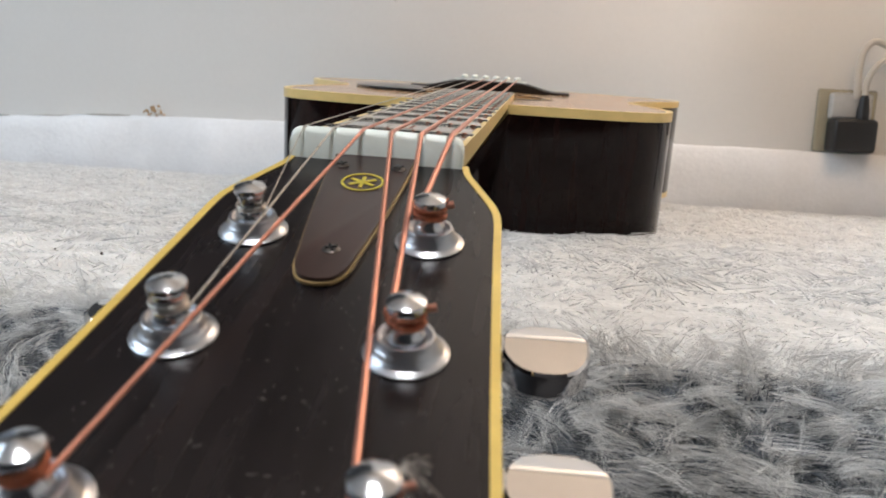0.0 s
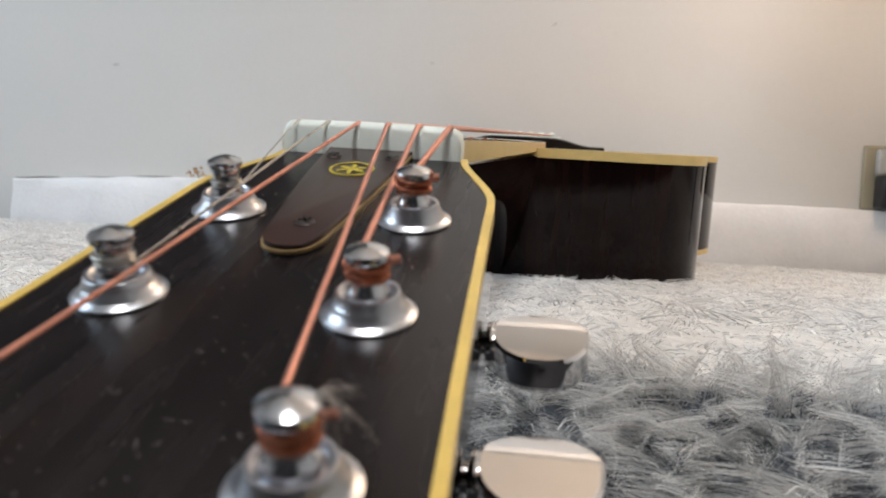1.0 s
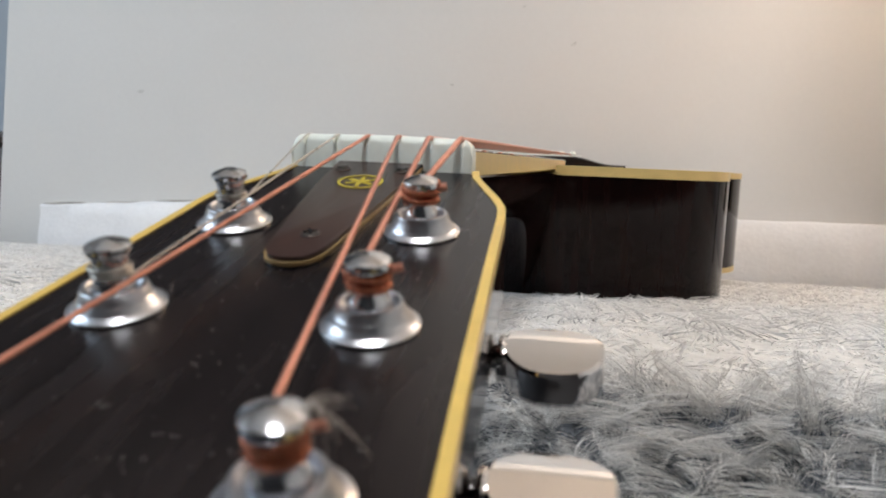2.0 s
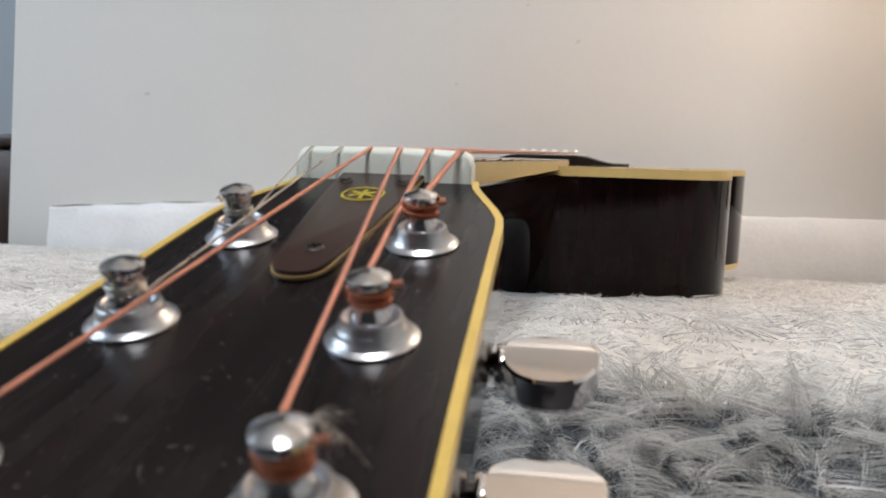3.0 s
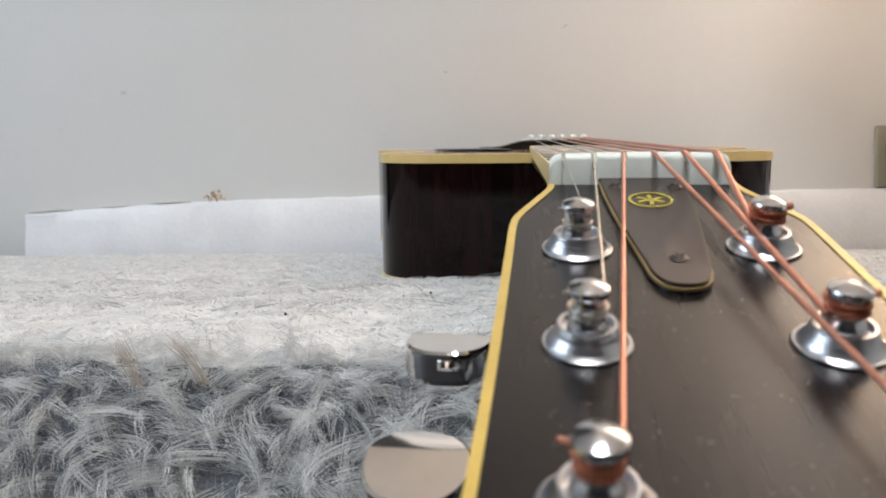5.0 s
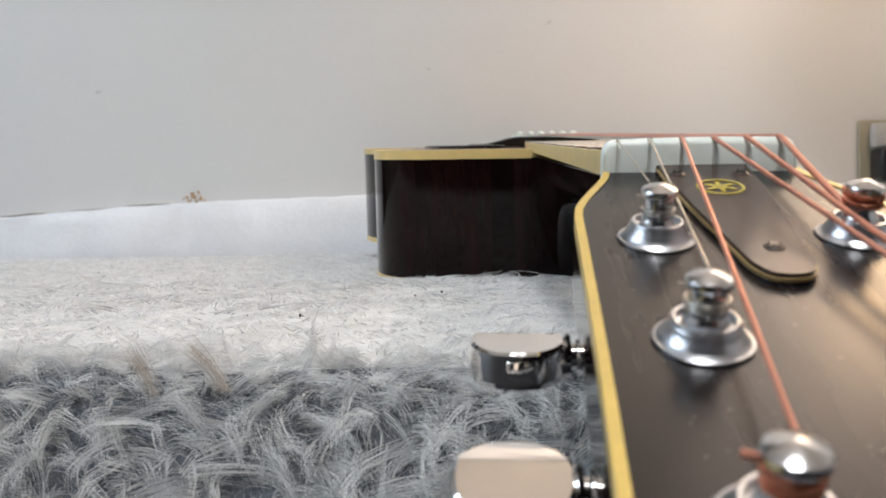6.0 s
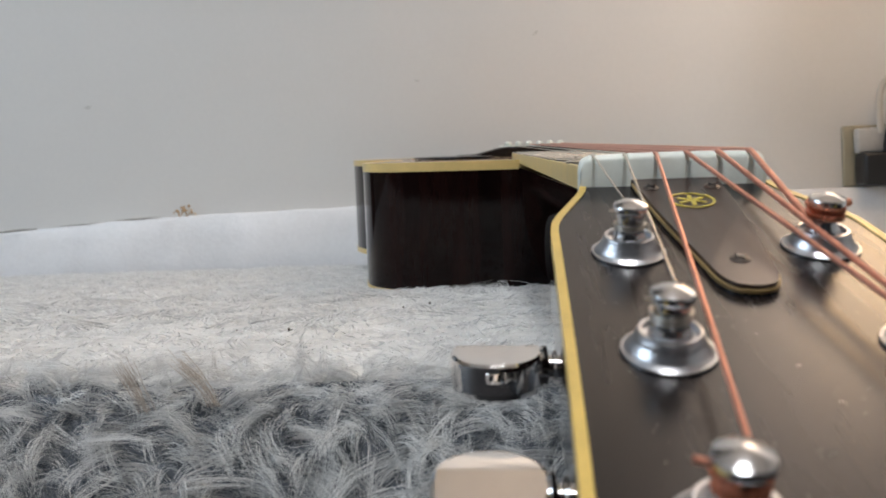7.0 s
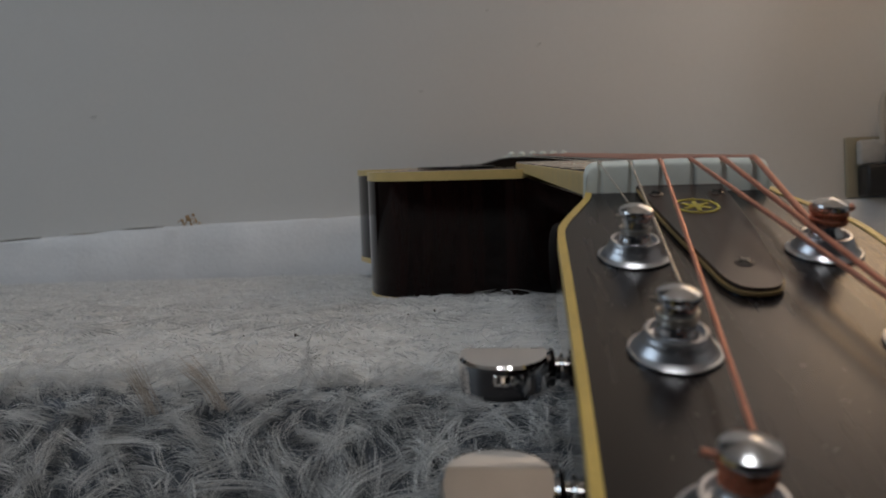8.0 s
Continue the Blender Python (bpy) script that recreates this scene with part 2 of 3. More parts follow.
setting("floor", boxed((WEST - 0.2, SOUTH - 0.2, FLOOR_Z - 0.1), (EAST + 0.2, 1.6, FLOOR_Z)), FLOORING,
        "near-black wooden floor under a shaggy rug", "floor")
setting("ceiling", boxed((WEST - 0.2, SOUTH - 0.2, TOP_Z), (EAST + 0.2, 1.6, TOP_Z + 0.1)), CEILING,
        "plain off-white painted ceiling", "ceiling")
# Dark panel above the view, added so the headstock mirrors darkness.
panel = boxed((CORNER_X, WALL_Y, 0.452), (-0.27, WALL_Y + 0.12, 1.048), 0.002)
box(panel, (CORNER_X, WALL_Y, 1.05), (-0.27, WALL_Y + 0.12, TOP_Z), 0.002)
setting("reflection_panel", panel, DARK_REFLECTED, "unseen dark panel, added for the headstock's reflection", "wall")
north = boxed((CORNER_X, WALL_Y, FLOOR_Z), (EAST, WALL_Y + 0.12, 0.45), 0.003)
box(north, (-0.268, WALL_Y, 0.45), (EAST, WALL_Y + 0.12, 1.05), 0.002)
box(north, (-0.268, WALL_Y, 1.05), (EAST, WALL_Y + 0.12, TOP_Z), 0.002)
wall_north = setting("wall_north", north, WALL,
                     "plain off-white painted wall with small scuffs", "wall")
setting("wall_alcove", boxed((WEST, 1.45, FLOOR_Z), (EAST, 1.57, 1.3)), WALL_BLUE,
        "bluish-grey painted wall beyond the corner", "wall")
# The alcove's upper part is unseen and darkened for the same reflection.
setting("alcove_reflection_panel", boxed((WEST, 1.45, 1.302), (EAST, 1.57, TOP_Z)), DARK_REFLECTED, "unseen dark band of the alcove, added for reflections", "wall")
setting("wall_east", boxed((EAST, SOUTH, FLOOR_Z), (EAST + 0.12, 1.57, TOP_Z)), WALL, "plain off-white painted wall", "wall")
setting("wall_south", boxed((WEST, SOUTH - 0.12, FLOOR_Z), (EAST, SOUTH, TOP_Z)), DARK_REFLECTED, "plain dark wall behind", "wall")
west = bmesh.new()
for lo, hi in (((-0.12, SOUTH, FLOOR_Z), (0, -1.25, TOP_Z)), ((-0.12, 0.15, FLOOR_Z), (0, 1.57, TOP_Z)),
               ((-0.12, -1.25, FLOOR_Z), (0, 0.15, 0.7)), ((-0.12, -1.25, 2.0), (0, 0.15, TOP_Z))):
    box(west, (WEST + lo[0], lo[1], lo[2]), (WEST + hi[0], hi[1], hi[2]))
setting("wall_west", west, WALL, "plain off-white wall with a window opening", "wall")
window = setting("window_1", boxed((WEST - 0.09, -1.25, 0.7), (WEST + 0.012, 0.15, 0.735), 0.003), VINYL, "white window sill and frame", "window")
for lo, hi in (((-1.25, 1.965), (0.15, 2.0)), ((-1.25, 0.735), (-1.21, 1.965)), ((0.11, 0.735), (0.15, 1.965)), ((-0.57, 0.735), (-0.53, 1.965))):
    part("frame_bar", boxed((WEST - 0.09, lo[0], lo[1]), (WEST - 0.04, hi[0], hi[1]), 0.003), VINYL, window)

# a framed glowing panel above the view, added to give the headstock its warm sheen
GLOW_AREA = (0.42, 1.62, 1.08, 2.08)
glow_sheet = setting("sheen_panel", boxed((GLOW_AREA[0], WALL_Y - 0.022, GLOW_AREA[2]), (GLOW_AREA[1], WALL_Y - 0.018, GLOW_AREA[3])), glow_material("added warm glow", (1.0, 0.83, 0.71), 1.9), "unseen warm glowing panel, added for the headstock's sheen", "window")
for lo, hi in (((GLOW_AREA[0] - 0.04, GLOW_AREA[2] - 0.04), (GLOW_AREA[1] + 0.04, GLOW_AREA[2])), ((GLOW_AREA[0] - 0.04, GLOW_AREA[3]), (GLOW_AREA[1] + 0.04, GLOW_AREA[3] + 0.04)),
               ((GLOW_AREA[0] - 0.04, GLOW_AREA[2]), (GLOW_AREA[0], GLOW_AREA[3])), ((GLOW_AREA[1], GLOW_AREA[2]), (GLOW_AREA[1] + 0.04, GLOW_AREA[3]))):
    part("frame_bar", boxed((lo[0], WALL_Y - 0.03, lo[1]), (hi[0], WALL_Y - 0.001, hi[1]), 0.003), VINYL, glow_sheet)
lamp = tagged(empty("ceiling_lamp", pose(0.05, -0.95, TOP_Z)), "round white ceiling lamp with a flat diffuser", "lamp")
part("base", lathe([(0, 0), (0.24, 0), (0.24, -0.03), (0, -0.03)]), VINYL, lamp)
part("diffuser", lathe([(0.235, -0.03), (0.22, -0.045), (0.12, -0.06), (0, -0.063)]), glow_material("white diffuser", (1.0, 0.96, 0.9), 2.0), lamp)
floor_lamp = tagged(empty("floor_lamp", pose(LAMP_X, LAMP_Y, FLOOR_Z)), "slim floor lamp with an open cream shade", "lamp")
part("foot", lathe([(0, 0), (0.11, 0), (0.11, 0.012), (0.02, 0.02), (0, 0.02)]), DARK_WOOD, floor_lamp)
part("pole", tube([(0, 0, 0.018), (0, 0, LAMP_Z - 0.02 - FLOOR_Z)], 0.009, 12), DARK_WOOD, floor_lamp)
part("shade", lathe([(r, LAMP_Z - FLOOR_Z + h) for r, h in ((0.150, 0.0), (0.152, 0.0), (0.102, 0.26), (0.100, 0.26))]), glow_material("lit cream shade", (1.0, 0.80, 0.66), 2.5), floor_lamp)

# baseboard: a vinyl-faced board with a slack top edge that ends short of the corner
BOARD_L, BOARD_TOP = -0.745, 0.0735


def board_top(x):
    """The slack upper edge sinks towards the board's free end."""
    wave = 0.0025 * noise.noise((x * 9, 1.7, 0)) + 0.0012 * noise.noise((x * 31, 5.1, 0))
    return BOARD_TOP + wave - 0.0165 * max(0.0, (-0.25 - x) / 0.495) ** 1.7


board = bmesh.new()
count = 120
rows = []
for i in range(count + 1):
    x = BOARD_L + (EAST - BOARD_L) * (i / count) ** 1.3
    bulge = 0.006 * noise.noise((x * 6, 9.3, 0))
    top = board_top(x)
    face = WALL_Y - 0.016
    rows.append([board.verts.new(p) for p in ((x, WALL_Y, FLOOR_Z), (x, face - 0.002, FLOOR_Z), (x, face - 0.003 - bulge, 0.01),
                                              (x, face - bulge * 1.4, 0.04), (x, face, top - 0.004), (x, face + 0.003, top), (x, WALL_Y, top + 0.001))])
for a, b in zip(rows, rows[1:]):
    for k in range(6):
        board.faces.new((a[k], a[k + 1], b[k + 1], b[k]))
board.faces.new(rows[0])
board.faces.new(rows[-1][::-1])
baseboard = setting("baseboard", board, VINYL, "white vinyl-faced baseboard with a loose wavy top edge", "baseboard", 40)

def crumbs(name, centre, spread, size, amount, mat, parent, label, seed):
    rng = random.Random(seed)
    bm = bmesh.new()
    for _ in range(amount):
        s = size * rng.uniform(0.4, 1.3)
        m = Matrix.Translation([c + rng.gauss(0, d) for c, d in zip(centre, spread)]) @ Euler([rng.uniform(0, 6) for _ in range(3)]).to_matrix().to_4x4()
        bmesh.ops.create_icosphere(bm, subdivisions=1, radius=s, matrix=m @ Matrix.Diagonal((1, rng.uniform(0.4, 1), rng.uniform(0.3, 0.7), 1)))
    return part(name, bm, mat, parent, label)


crumbs("residue", (-0.466, WALL_Y - 0.012, BOARD_TOP + 0.002), (0.007, 0.002, 0.004), 0.0026, 26, RESIDUE, baseboard, "tan crust of old glue", 3)
# Thin dark strips drawn as the shade along the loose top edge.
for x0, x1, thick in ((-0.741, -0.672, 0.0013), (-0.640, -0.585, 0.0007), (-0.560, -0.497, 0.0010)):
    xs = [x0 + (x1 - x0) * k / 10 for k in range(11)]
    part("lifted_edge_shade", tube([(x, WALL_Y - 0.0145, board_top(x) + 0.0004) for x in xs], [thick * (0.25 + 0.75 * math.sin(math.pi * (k + 0.5) / 11)) for k in range(11)], 6), EDGE_SHADE, baseboard, "dark strip for shade along the lifted edge")

# scuffs on the wall
for x, z, w, tilt in ((-0.60, 0.226, 0.011, 8), (-0.085, 0.375, 0.010, -30), (-0.047, 0.345, 0.006, 20), (0.02, 0.295, 0.009, 35), (-0.14, 0.24, 0.006, -10)):
    bm = slab([(w * math.cos(a) * (1 + 0.3 * math.sin(3 * a)) / 2, 0.22 * w * math.sin(a)) for a in (i * math.pi / 9 for i in range(18))], 0, 0.0006)
    bm.transform(Matrix.Translation((x, WALL_Y + 0.0002, z)) @ pose(0, 0, 0, 90, 0, 0) @ pose(0, 0, 0, 0, 0, tilt))
    part("scuff_mark", bm, SCUFF, wall_north, "faint grey scuff")

# ---- a low dark cabinet round the corner ----
cabinet = tagged(empty("low_cabinet", pose(-1.35, 1.25, FLOOR_Z)), "low dark brown wooden cabinet round the wall's corner", "cabinet")
part("body", boxed((-0.55, -0.18, 0.02), (0.55, 0.18, 0.234), 0.003), DARK_WOOD, cabinet)
part("top", boxed((-0.57, -0.2, 0.234), (0.57, 0.2, 0.256), 0.004), DARK_WOOD, cabinet)
for x in (-0.5, 0.5):
    part("foot", boxed((x - 0.03, -0.16, 0), (x + 0.03, 0.16, 0.02), 0.002), DARK_WOOD, cabinet)
for x in (-0.275, 0.275):
    part("door", boxed((x - 0.27, -0.197, 0.03), (x + 0.27, -0.181, 0.226), 0.003), DARK_WOOD, cabinet)

# ---- outlet, charger and cable ----
OUT_X, OUT_Z = 0.445, 0.114
outlet = tagged(empty("wall_outlet", pose(OUT_X, WALL_Y, OUT_Z)), "beige plastic wall outlet plate just above the baseboard", "outlet")
part("plate", boxed((-0.036, -0.007, -0.0395), (0.036, 0, 0.0395), 0.003, 3), PLATE, outlet)
part("socket", boxed((-0.014, -0.010, -0.028), (0.014, -0.0072, 0.028), 0.002), PLATE, outlet)
for z in (-0.033, 0.033):
    part("screw", lathe([(0.003, -0.0001), (0.003, 0.0006), (0.002, 0.001), (0, 0.001)], 14, pose(0, -0.007, z, 90)), SATIN, outlet)

charger = tagged(empty("phone_charger", pose(OUT_X, WALL_Y - 0.0102, OUT_Z)), "black plastic phone charger plugged into the outlet", "charger")
part("casing", boxed((-0.0245, -0.032, -0.0395), (0.027, 0, 0.0015), 0.005, 3), BLACK_PLASTIC, charger)
part("upper_casing", boxed((-0.025, -0.013, 0.0018), (0.025, 0, 0.034), 0.004, 3), CLEAR_GREY, charger, "grey translucent casing")
part("boot", lathe([(0.0072, 0), (0.0072, 0.010), (0.0055, 0.024), (0.0042, 0.030)], 20, pose(0.009, -0.024, 0.0005)), BLACK_PLASTIC, charger, "black cable boot")
cable = tagged(empty("charging_cable", pose(OUT_X + 0.009, WALL_Y - 0.0342, OUT_Z + 0.0305)), "pale grey charging cable looping up from the charger", "cable")
part("cord", tube(smooth_line([(0, 0, 0), (0, -0.001, 0.015), (0.006, -0.002, 0.032), (0.020, 0, 0.044), (0.05, 0.004, 0.042), (0.09, 0.01, 0.015), (0.13, 0.02, -0.03)], 8), 0.0036, 10), CABLE, cable)
part("second_strand", tube(smooth_line([(-0.004, 0.012, -0.004), (-0.006, 0.012, 0.03), (-0.003, 0.01, 0.055), (0.008, 0.008, 0.066), (0.03, 0.01, 0.060), (0.07, 0.014, 0.055), (0.12, 0.02, 0.05)], 8), 0.0042, 10), CABLE, cable)

# ---- the guitar ----
guitar = tagged(empty("acoustic_guitar", GUITAR), "dark acoustic guitar with cream binding, face up on the rug", "guitar")
SCALE_LEN, JOIN = 0.634, 0.317


def top_z(y):
    """The soundboard falls away slightly behind the neck joint."""
    return 0.0962 - 0.0200 * (y - 0.33)


def body_half():
    """Half the body's outline: shoulder, waist and lower bout."""
    keys = [(0.317, 0.052), (0.321, 0.088), (0.333, 0.114), (0.355, 0.129), (0.395, 0.1362), (0.44, 0.135), (0.53, 0.127),
            (0.60, 0.152), (0.66, 0.186), (0.71, 0.197), (0.76, 0.180), (0.79, 0.140), (0.806, 0.090), (0.812, 0.045)]
    return smooth_line([(h, yy, 0) for yy, h in keys], 6)


right_side = [(p.x, p.y) for p in body_half()]
outline = [(x * 1.034 + 0.0010, y) for x, y in right_side] + [(-x * 1.034 + 0.0010, y) for x, y in right_side[::-1]]


def back_z(y):
    return top_z(y) - 0.0905 - 0.017 * (y - JOIN) / 0.5


def ring_inset(line, inset):
    n, out = len(line), []
    for i, (x, y) in enumerate(line):
        a, b = line[i - 1], line[(i + 1) % n]
        d = Vector((b[0] - a[0], b[1] - a[1])).normalized()
        out.append((x - d.y * inset, y + d.x * inset))
    return out


def band(line, z_low, z_high, inset_low=0.0, inset_high=0.0):
    """A wall along a closed line; z_low and z_high are functions of y."""
    bm = bmesh.new()
    cols = []
    a, b = ring_inset(line, inset_low), ring_inset(line, inset_high)
    for (xa, ya), (xb, yb) in zip(a, b):
        cols.append((bm.verts.new((xa, ya, z_low(ya))), bm.verts.new((xb, yb, z_high(yb)))))
    for c, d in zip(cols, cols[1:] + cols[:1]):
        bm.faces.new((c[0], d[0], d[1], c[1]))
    return bm


body = part("body", band(outline, lambda y: back_z(y) + 0.005, lambda y: top_z(y) - 0.0055), LACQUER, guitar, "glossy near-black mahogany sides", 50)


def rim(line, z_low, z_high, width):
    bm = bmesh.new()
    inner = ring_inset(line, width)
    proud = ring_inset(line, -0.0004)
    cols = []
    for (x, y), (xi, yi) in zip(proud, inner):
        cols.append([bm.verts.new(p) for p in ((x, y, z_low(y)), (x, y, z_high(y) - 0.0008), (x * 0.996 + xi * 0.004, y * 0.996 + yi * 0.004, z_high(y)), (xi, yi, z_high(y)), (xi, yi, z_low(y)))])
    for c, d in zip(cols, cols[1:] + cols[:1]):
        for k in range(5):
            bm.faces.new((c[k], d[k], d[(k + 1) % 5], c[(k + 1) % 5]))
    return bm


part("top_binding", rim(outline, lambda y: top_z(y) - 0.006, lambda y: top_z(y), 0.004), CREAM, body, "aged cream binding")
part("back_binding", rim(outline, lambda y: back_z(y), lambda y: back_z(y) + 0.0055, 0.004), CREAM, body, "aged cream binding")

hole_y, hole_r = 0.478, 0.05
plate = bmesh.new()
inner = ring_inset(outline, 0.004)
loops = [[plate.verts.new((x, y, top_z(y) - 0.0003)) for x, y in inner],
         [plate.verts.new((hole_r * math.cos(a), hole_y + hole_r * math.sin(a), top_z(hole_y + hole_r * math.sin(a)) - 0.0003)) for a in (2 * math.pi * i / 48 for i in range(48))]]
edges = [plate.edges.new((l[i], l[(i + 1) % len(l)])) for l in loops for i in range(len(l))]
bmesh.ops.triangle_fill(plate, use_beauty=True, use_dissolve=False, edges=edges)
made = bmesh.ops.extrude_face_region(plate, geom=plate.faces[:])
bmesh.ops.translate(plate, vec=(0, 0, -0.003), verts=[g for g in made["geom"] if isinstance(g, bmesh.types.BMVert)])
soundboard = part("soundboard", plate, SPRUCE, guitar, "aged amber spruce top")
back = bmesh.new()
back.faces.new([back.verts.new((x, y, back_z(y) + 0.002)) for x, y in ring_inset(outline, 0.0035)])
bmesh.ops.solidify(back, geom=back.faces[:], thickness=0.002)
part("back", back, LACQUER, guitar, "dark mahogany back", 0)
for r0, r1, mat in ((0.052, 0.0545, BLACK), (0.0545, 0.0575, CREAM), (0.0575, 0.060, BLACK)):
    part("rosette", lathe([(r0, -0.0004), (r0, 0.0003), (r1, 0.0003), (r1, -0.0004)], 64, pose(0, hole_y, top_z(hole_y), -1.15)), mat, soundboard)
guard = smooth_line([(-0.045, 0.446, 0), (-0.085, 0.452, 0), (-0.112, 0.50, 0), (-0.112, 0.55, 0), (-0.085, 0.585, 0), (-0.055, 0.56, 0), (-0.056, 0.51, 0)], 6, True)
part("pickguard", slab([(p.x, p.y - 0.5) for p in guard], 0.0002, 0.0022, 0.0006, m=pose(0, 0.5, top_z(0.5), -1.15)), BLACK, guitar, "black pickguard")

TOP = top_z(0.632)
# bridge with its long low wings, saddle and pins
bridge = bmesh.new()
cols = []
for i in range(33):
    x = -0.081 + 0.162 * i / 32
    s = abs(x) / 0.081
    h = 0.0028 + 0.0072 * (1 - min(1, max(0, (s - 0.35) / 0.5)) ** 1.0 * (3 - 2 * min(1, max(0, (s - 0.35) / 0.5))) * min(1, max(0, (s - 0.35) / 0.5)))
    half = 0.0175 - 0.007 * s ** 2
    cols.append([bridge.verts.new(p) for p in ((x, 0.632 - half, TOP), (x, 0.632 - half, TOP + h - 0.001), (x, 0.632 - half + 0.002, TOP + h), (x, 0.632 + half, TOP + h), (x, 0.632 + half, TOP))])
for a, b in zip(cols, cols[1:]):
    for k in range(5):
        bridge.faces.new((a[k], b[k], b[(k + 1) % 5], a[(k + 1) % 5]))
bridge.faces.new(cols[0])
bridge.faces.new(cols[-1][::-1])
bridge_part = part("bridge", bridge, BLACK, guitar, "dark ebonised bridge")
part("saddle", boxed((-0.037, 0.628, TOP + 0.009), (0.037, 0.631, TOP + 0.0112), 0.0008), BONE, bridge_part, "white saddle")
SLOTS = [-0.0182 + 0.0073 * i for i in range(6)]
ENDS = [-0.0275 + 0.011 * i for i in range(6)]
for x in ENDS:
    part("bridge_pin", lathe([(0.0022, 0), (0.0022, 0.001), (0.0034, 0.0022), (0.0036, 0.0036), (0.0026, 0.0052), (0, 0.0058)], 18, pose(x, 0.642, TOP + 0.0094)), BONE, bridge_part, "white bridge pin")

# neck, heel, fretboard
neck = bmesh.new()
cols = []
for i in range(41):
    y = 0.0 + (JOIN + 0.004) * i / 40
    half = 0.0213 + 0.0058 * y / JOIN
    under = 0.0985 - 0.0065 * y / JOIN
    s = max(0.0, (y - 0.215) / (JOIN - 0.215))
    depth = 0.017 + 0.002 * y / JOIN + 0.060 * s ** 2.6
    cols.append([])
    for k in range(17):
        a = math.pi * k / 16
        c, q = math.cos(a), math.sin(a)
        pinch = 1 - 0.30 * s * q
        cols[-1].append(neck.verts.new((half * math.copysign(abs(c) ** 0.8, c) * pinch, y, under - depth * abs(q) ** 0.8)))
for a, b in zip(cols, cols[1:]):
    for k in range(16):
        neck.faces.new((a[k], a[k + 1], b[k + 1], b[k]))
    neck.faces.new((a[16], a[0], b[0], b[16]))
neck.faces.new(cols[0])
neck.faces.new(cols[-1][::-1])
part("neck", neck, LACQUER, guitar, "dark lacquered neck and heel", 50)

FB0, FB1 = 0.0052, 0.436


def board_z(y):
    return 0.1045 - 0.0060 * y / 0.4


def board_half(y):
    return 0.0213 + 0.0060 * y / 0.4


def along_board(name, x_in, x_out, lift, drop, mat, label):
    bm = bmesh.new()
    cols = []
    for i in range(9):
        y = FB0 + (FB1 - FB0) * i / 8
        a, b, z = x_in(y), x_out(y), board_z(y)
        cols.append([bm.verts.new(p) for p in ((a, y, z - drop), (b, y, z - drop), (b, y, z + lift), (a, y, z + lift))])
    for c, d in zip(cols, cols[1:]):
        for k in range(4):
            bm.faces.new((c[k], d[k], d[(k + 1) % 4], c[(k + 1) % 4]))
    bm.faces.new(cols[0])
    bm.faces.new(cols[-1][::-1])
    return part(name, bm, mat, guitar, label)


fretboard = along_board("fretboard", lambda y: -board_half(y) + 0.0016, lambda y: board_half(y) - 0.0016, 0.0, 0.0062, ROSEWOOD, "rosewood fretboard")
for side in (-1, 1):
    edge = along_board("fretboard_binding", lambda y: side * (board_half(y) - 0.0015), lambda y: side * board_half(y), 0.0, 0.0056, CREAM, "aged cream binding")
    edge.parent = fretboard
for i in range(1, 21):
    y = SCALE_LEN * (1 - 2 ** (-i / 12))
    half = board_half(y) - 0.0003
    part("fret", tube([(-half, y, board_z(y) - 0.0003), (half, y, board_z(y) - 0.0003)], 0.0011, 8), NICKEL, fretboard)
for i in (3, 5, 7, 9, 12, 12.001, 15, 17):
    y = SCALE_LEN * (1 - (2 ** (-i / 12) + 2 ** (-(i - 1) / 12)) / 2)
    x = {12: -0.008, 12.001: 0.008}.get(i, 0)
    part("dot_inlay", lathe([(0.0031, 0), (0.0031, 0.0003), (0, 0.0003)], 20, pose(x, y, board_z(y))), PEARL, fretboard)

# nut: a rounded white block with six slots
nut = bmesh.new()
cols = []
for i in range(121):
    x = -0.0215 + 0.043 * i / 120
    edge = min(0.0215 - abs(x), 0.0026) / 0.0026
    top = 0.1074 - 0.0024 * (1 - math.sqrt(max(0, 1 - (1 - edge) ** 2))) - 0.0004 * (x / 0.0215) ** 2
    dip = max((1 - abs(x - s) / (0.0004 + 0.00012 * k)) for k, s in enumerate(SLOTS))
    top -= 0.0007 if dip > 0 else 0
    groove = 0.00035 if dip > 0 else 0
    cols.append([nut.verts.new(p) for p in ((x, 0.0, 0.0975), (x, groove - 0.0002, top - 0.0018), (x, 0.0003 + groove, top - 0.0008), (x, 0.0014 + groove, top), (x, 0.0042, top - 0.0003), (x, 0.0052, top - 0.0012), (x, 0.0052, 0.0975))])
for a, b in zip(cols, cols[1:]):
    for k in range(7):
        nut.faces.new((a[k], b[k], b[(k + 1) % 7], a[(k + 1) % 7]))
nut.faces.new(cols[0])
nut.faces.new(cols[-1][::-1])
part("nut", nut, BONE, guitar, "greenish-white slotted nut", 35)

# headstock: slopes back from the nut; in its own frame y is minus the distance from the nut
HEAD = pose(0.0003, 0, 0.0995, 13.8, 0, 0.57)
half_line = [(p.x, p.y) for p in smooth_line([(0.0218, 0.0015, 0), (0.0228, -0.004, 0), (0.0262, -0.0125, 0), (0.0294, -0.0205, 0), (0.0309, -0.0275, 0), (0.0316, -0.045, 0), (0.0332, -0.085, 0), (0.0350, -0.120, 0), (0.0366, -0.150, 0), (0.0345, -0.158, 0), (0.020, -0.160, 0), (0.0, -0.158, 0)], 5)]
head_line = [(x + 0.0009, y) for x, y in half_line] + [(-x, y) for x, y in half_line[-2::-1]]
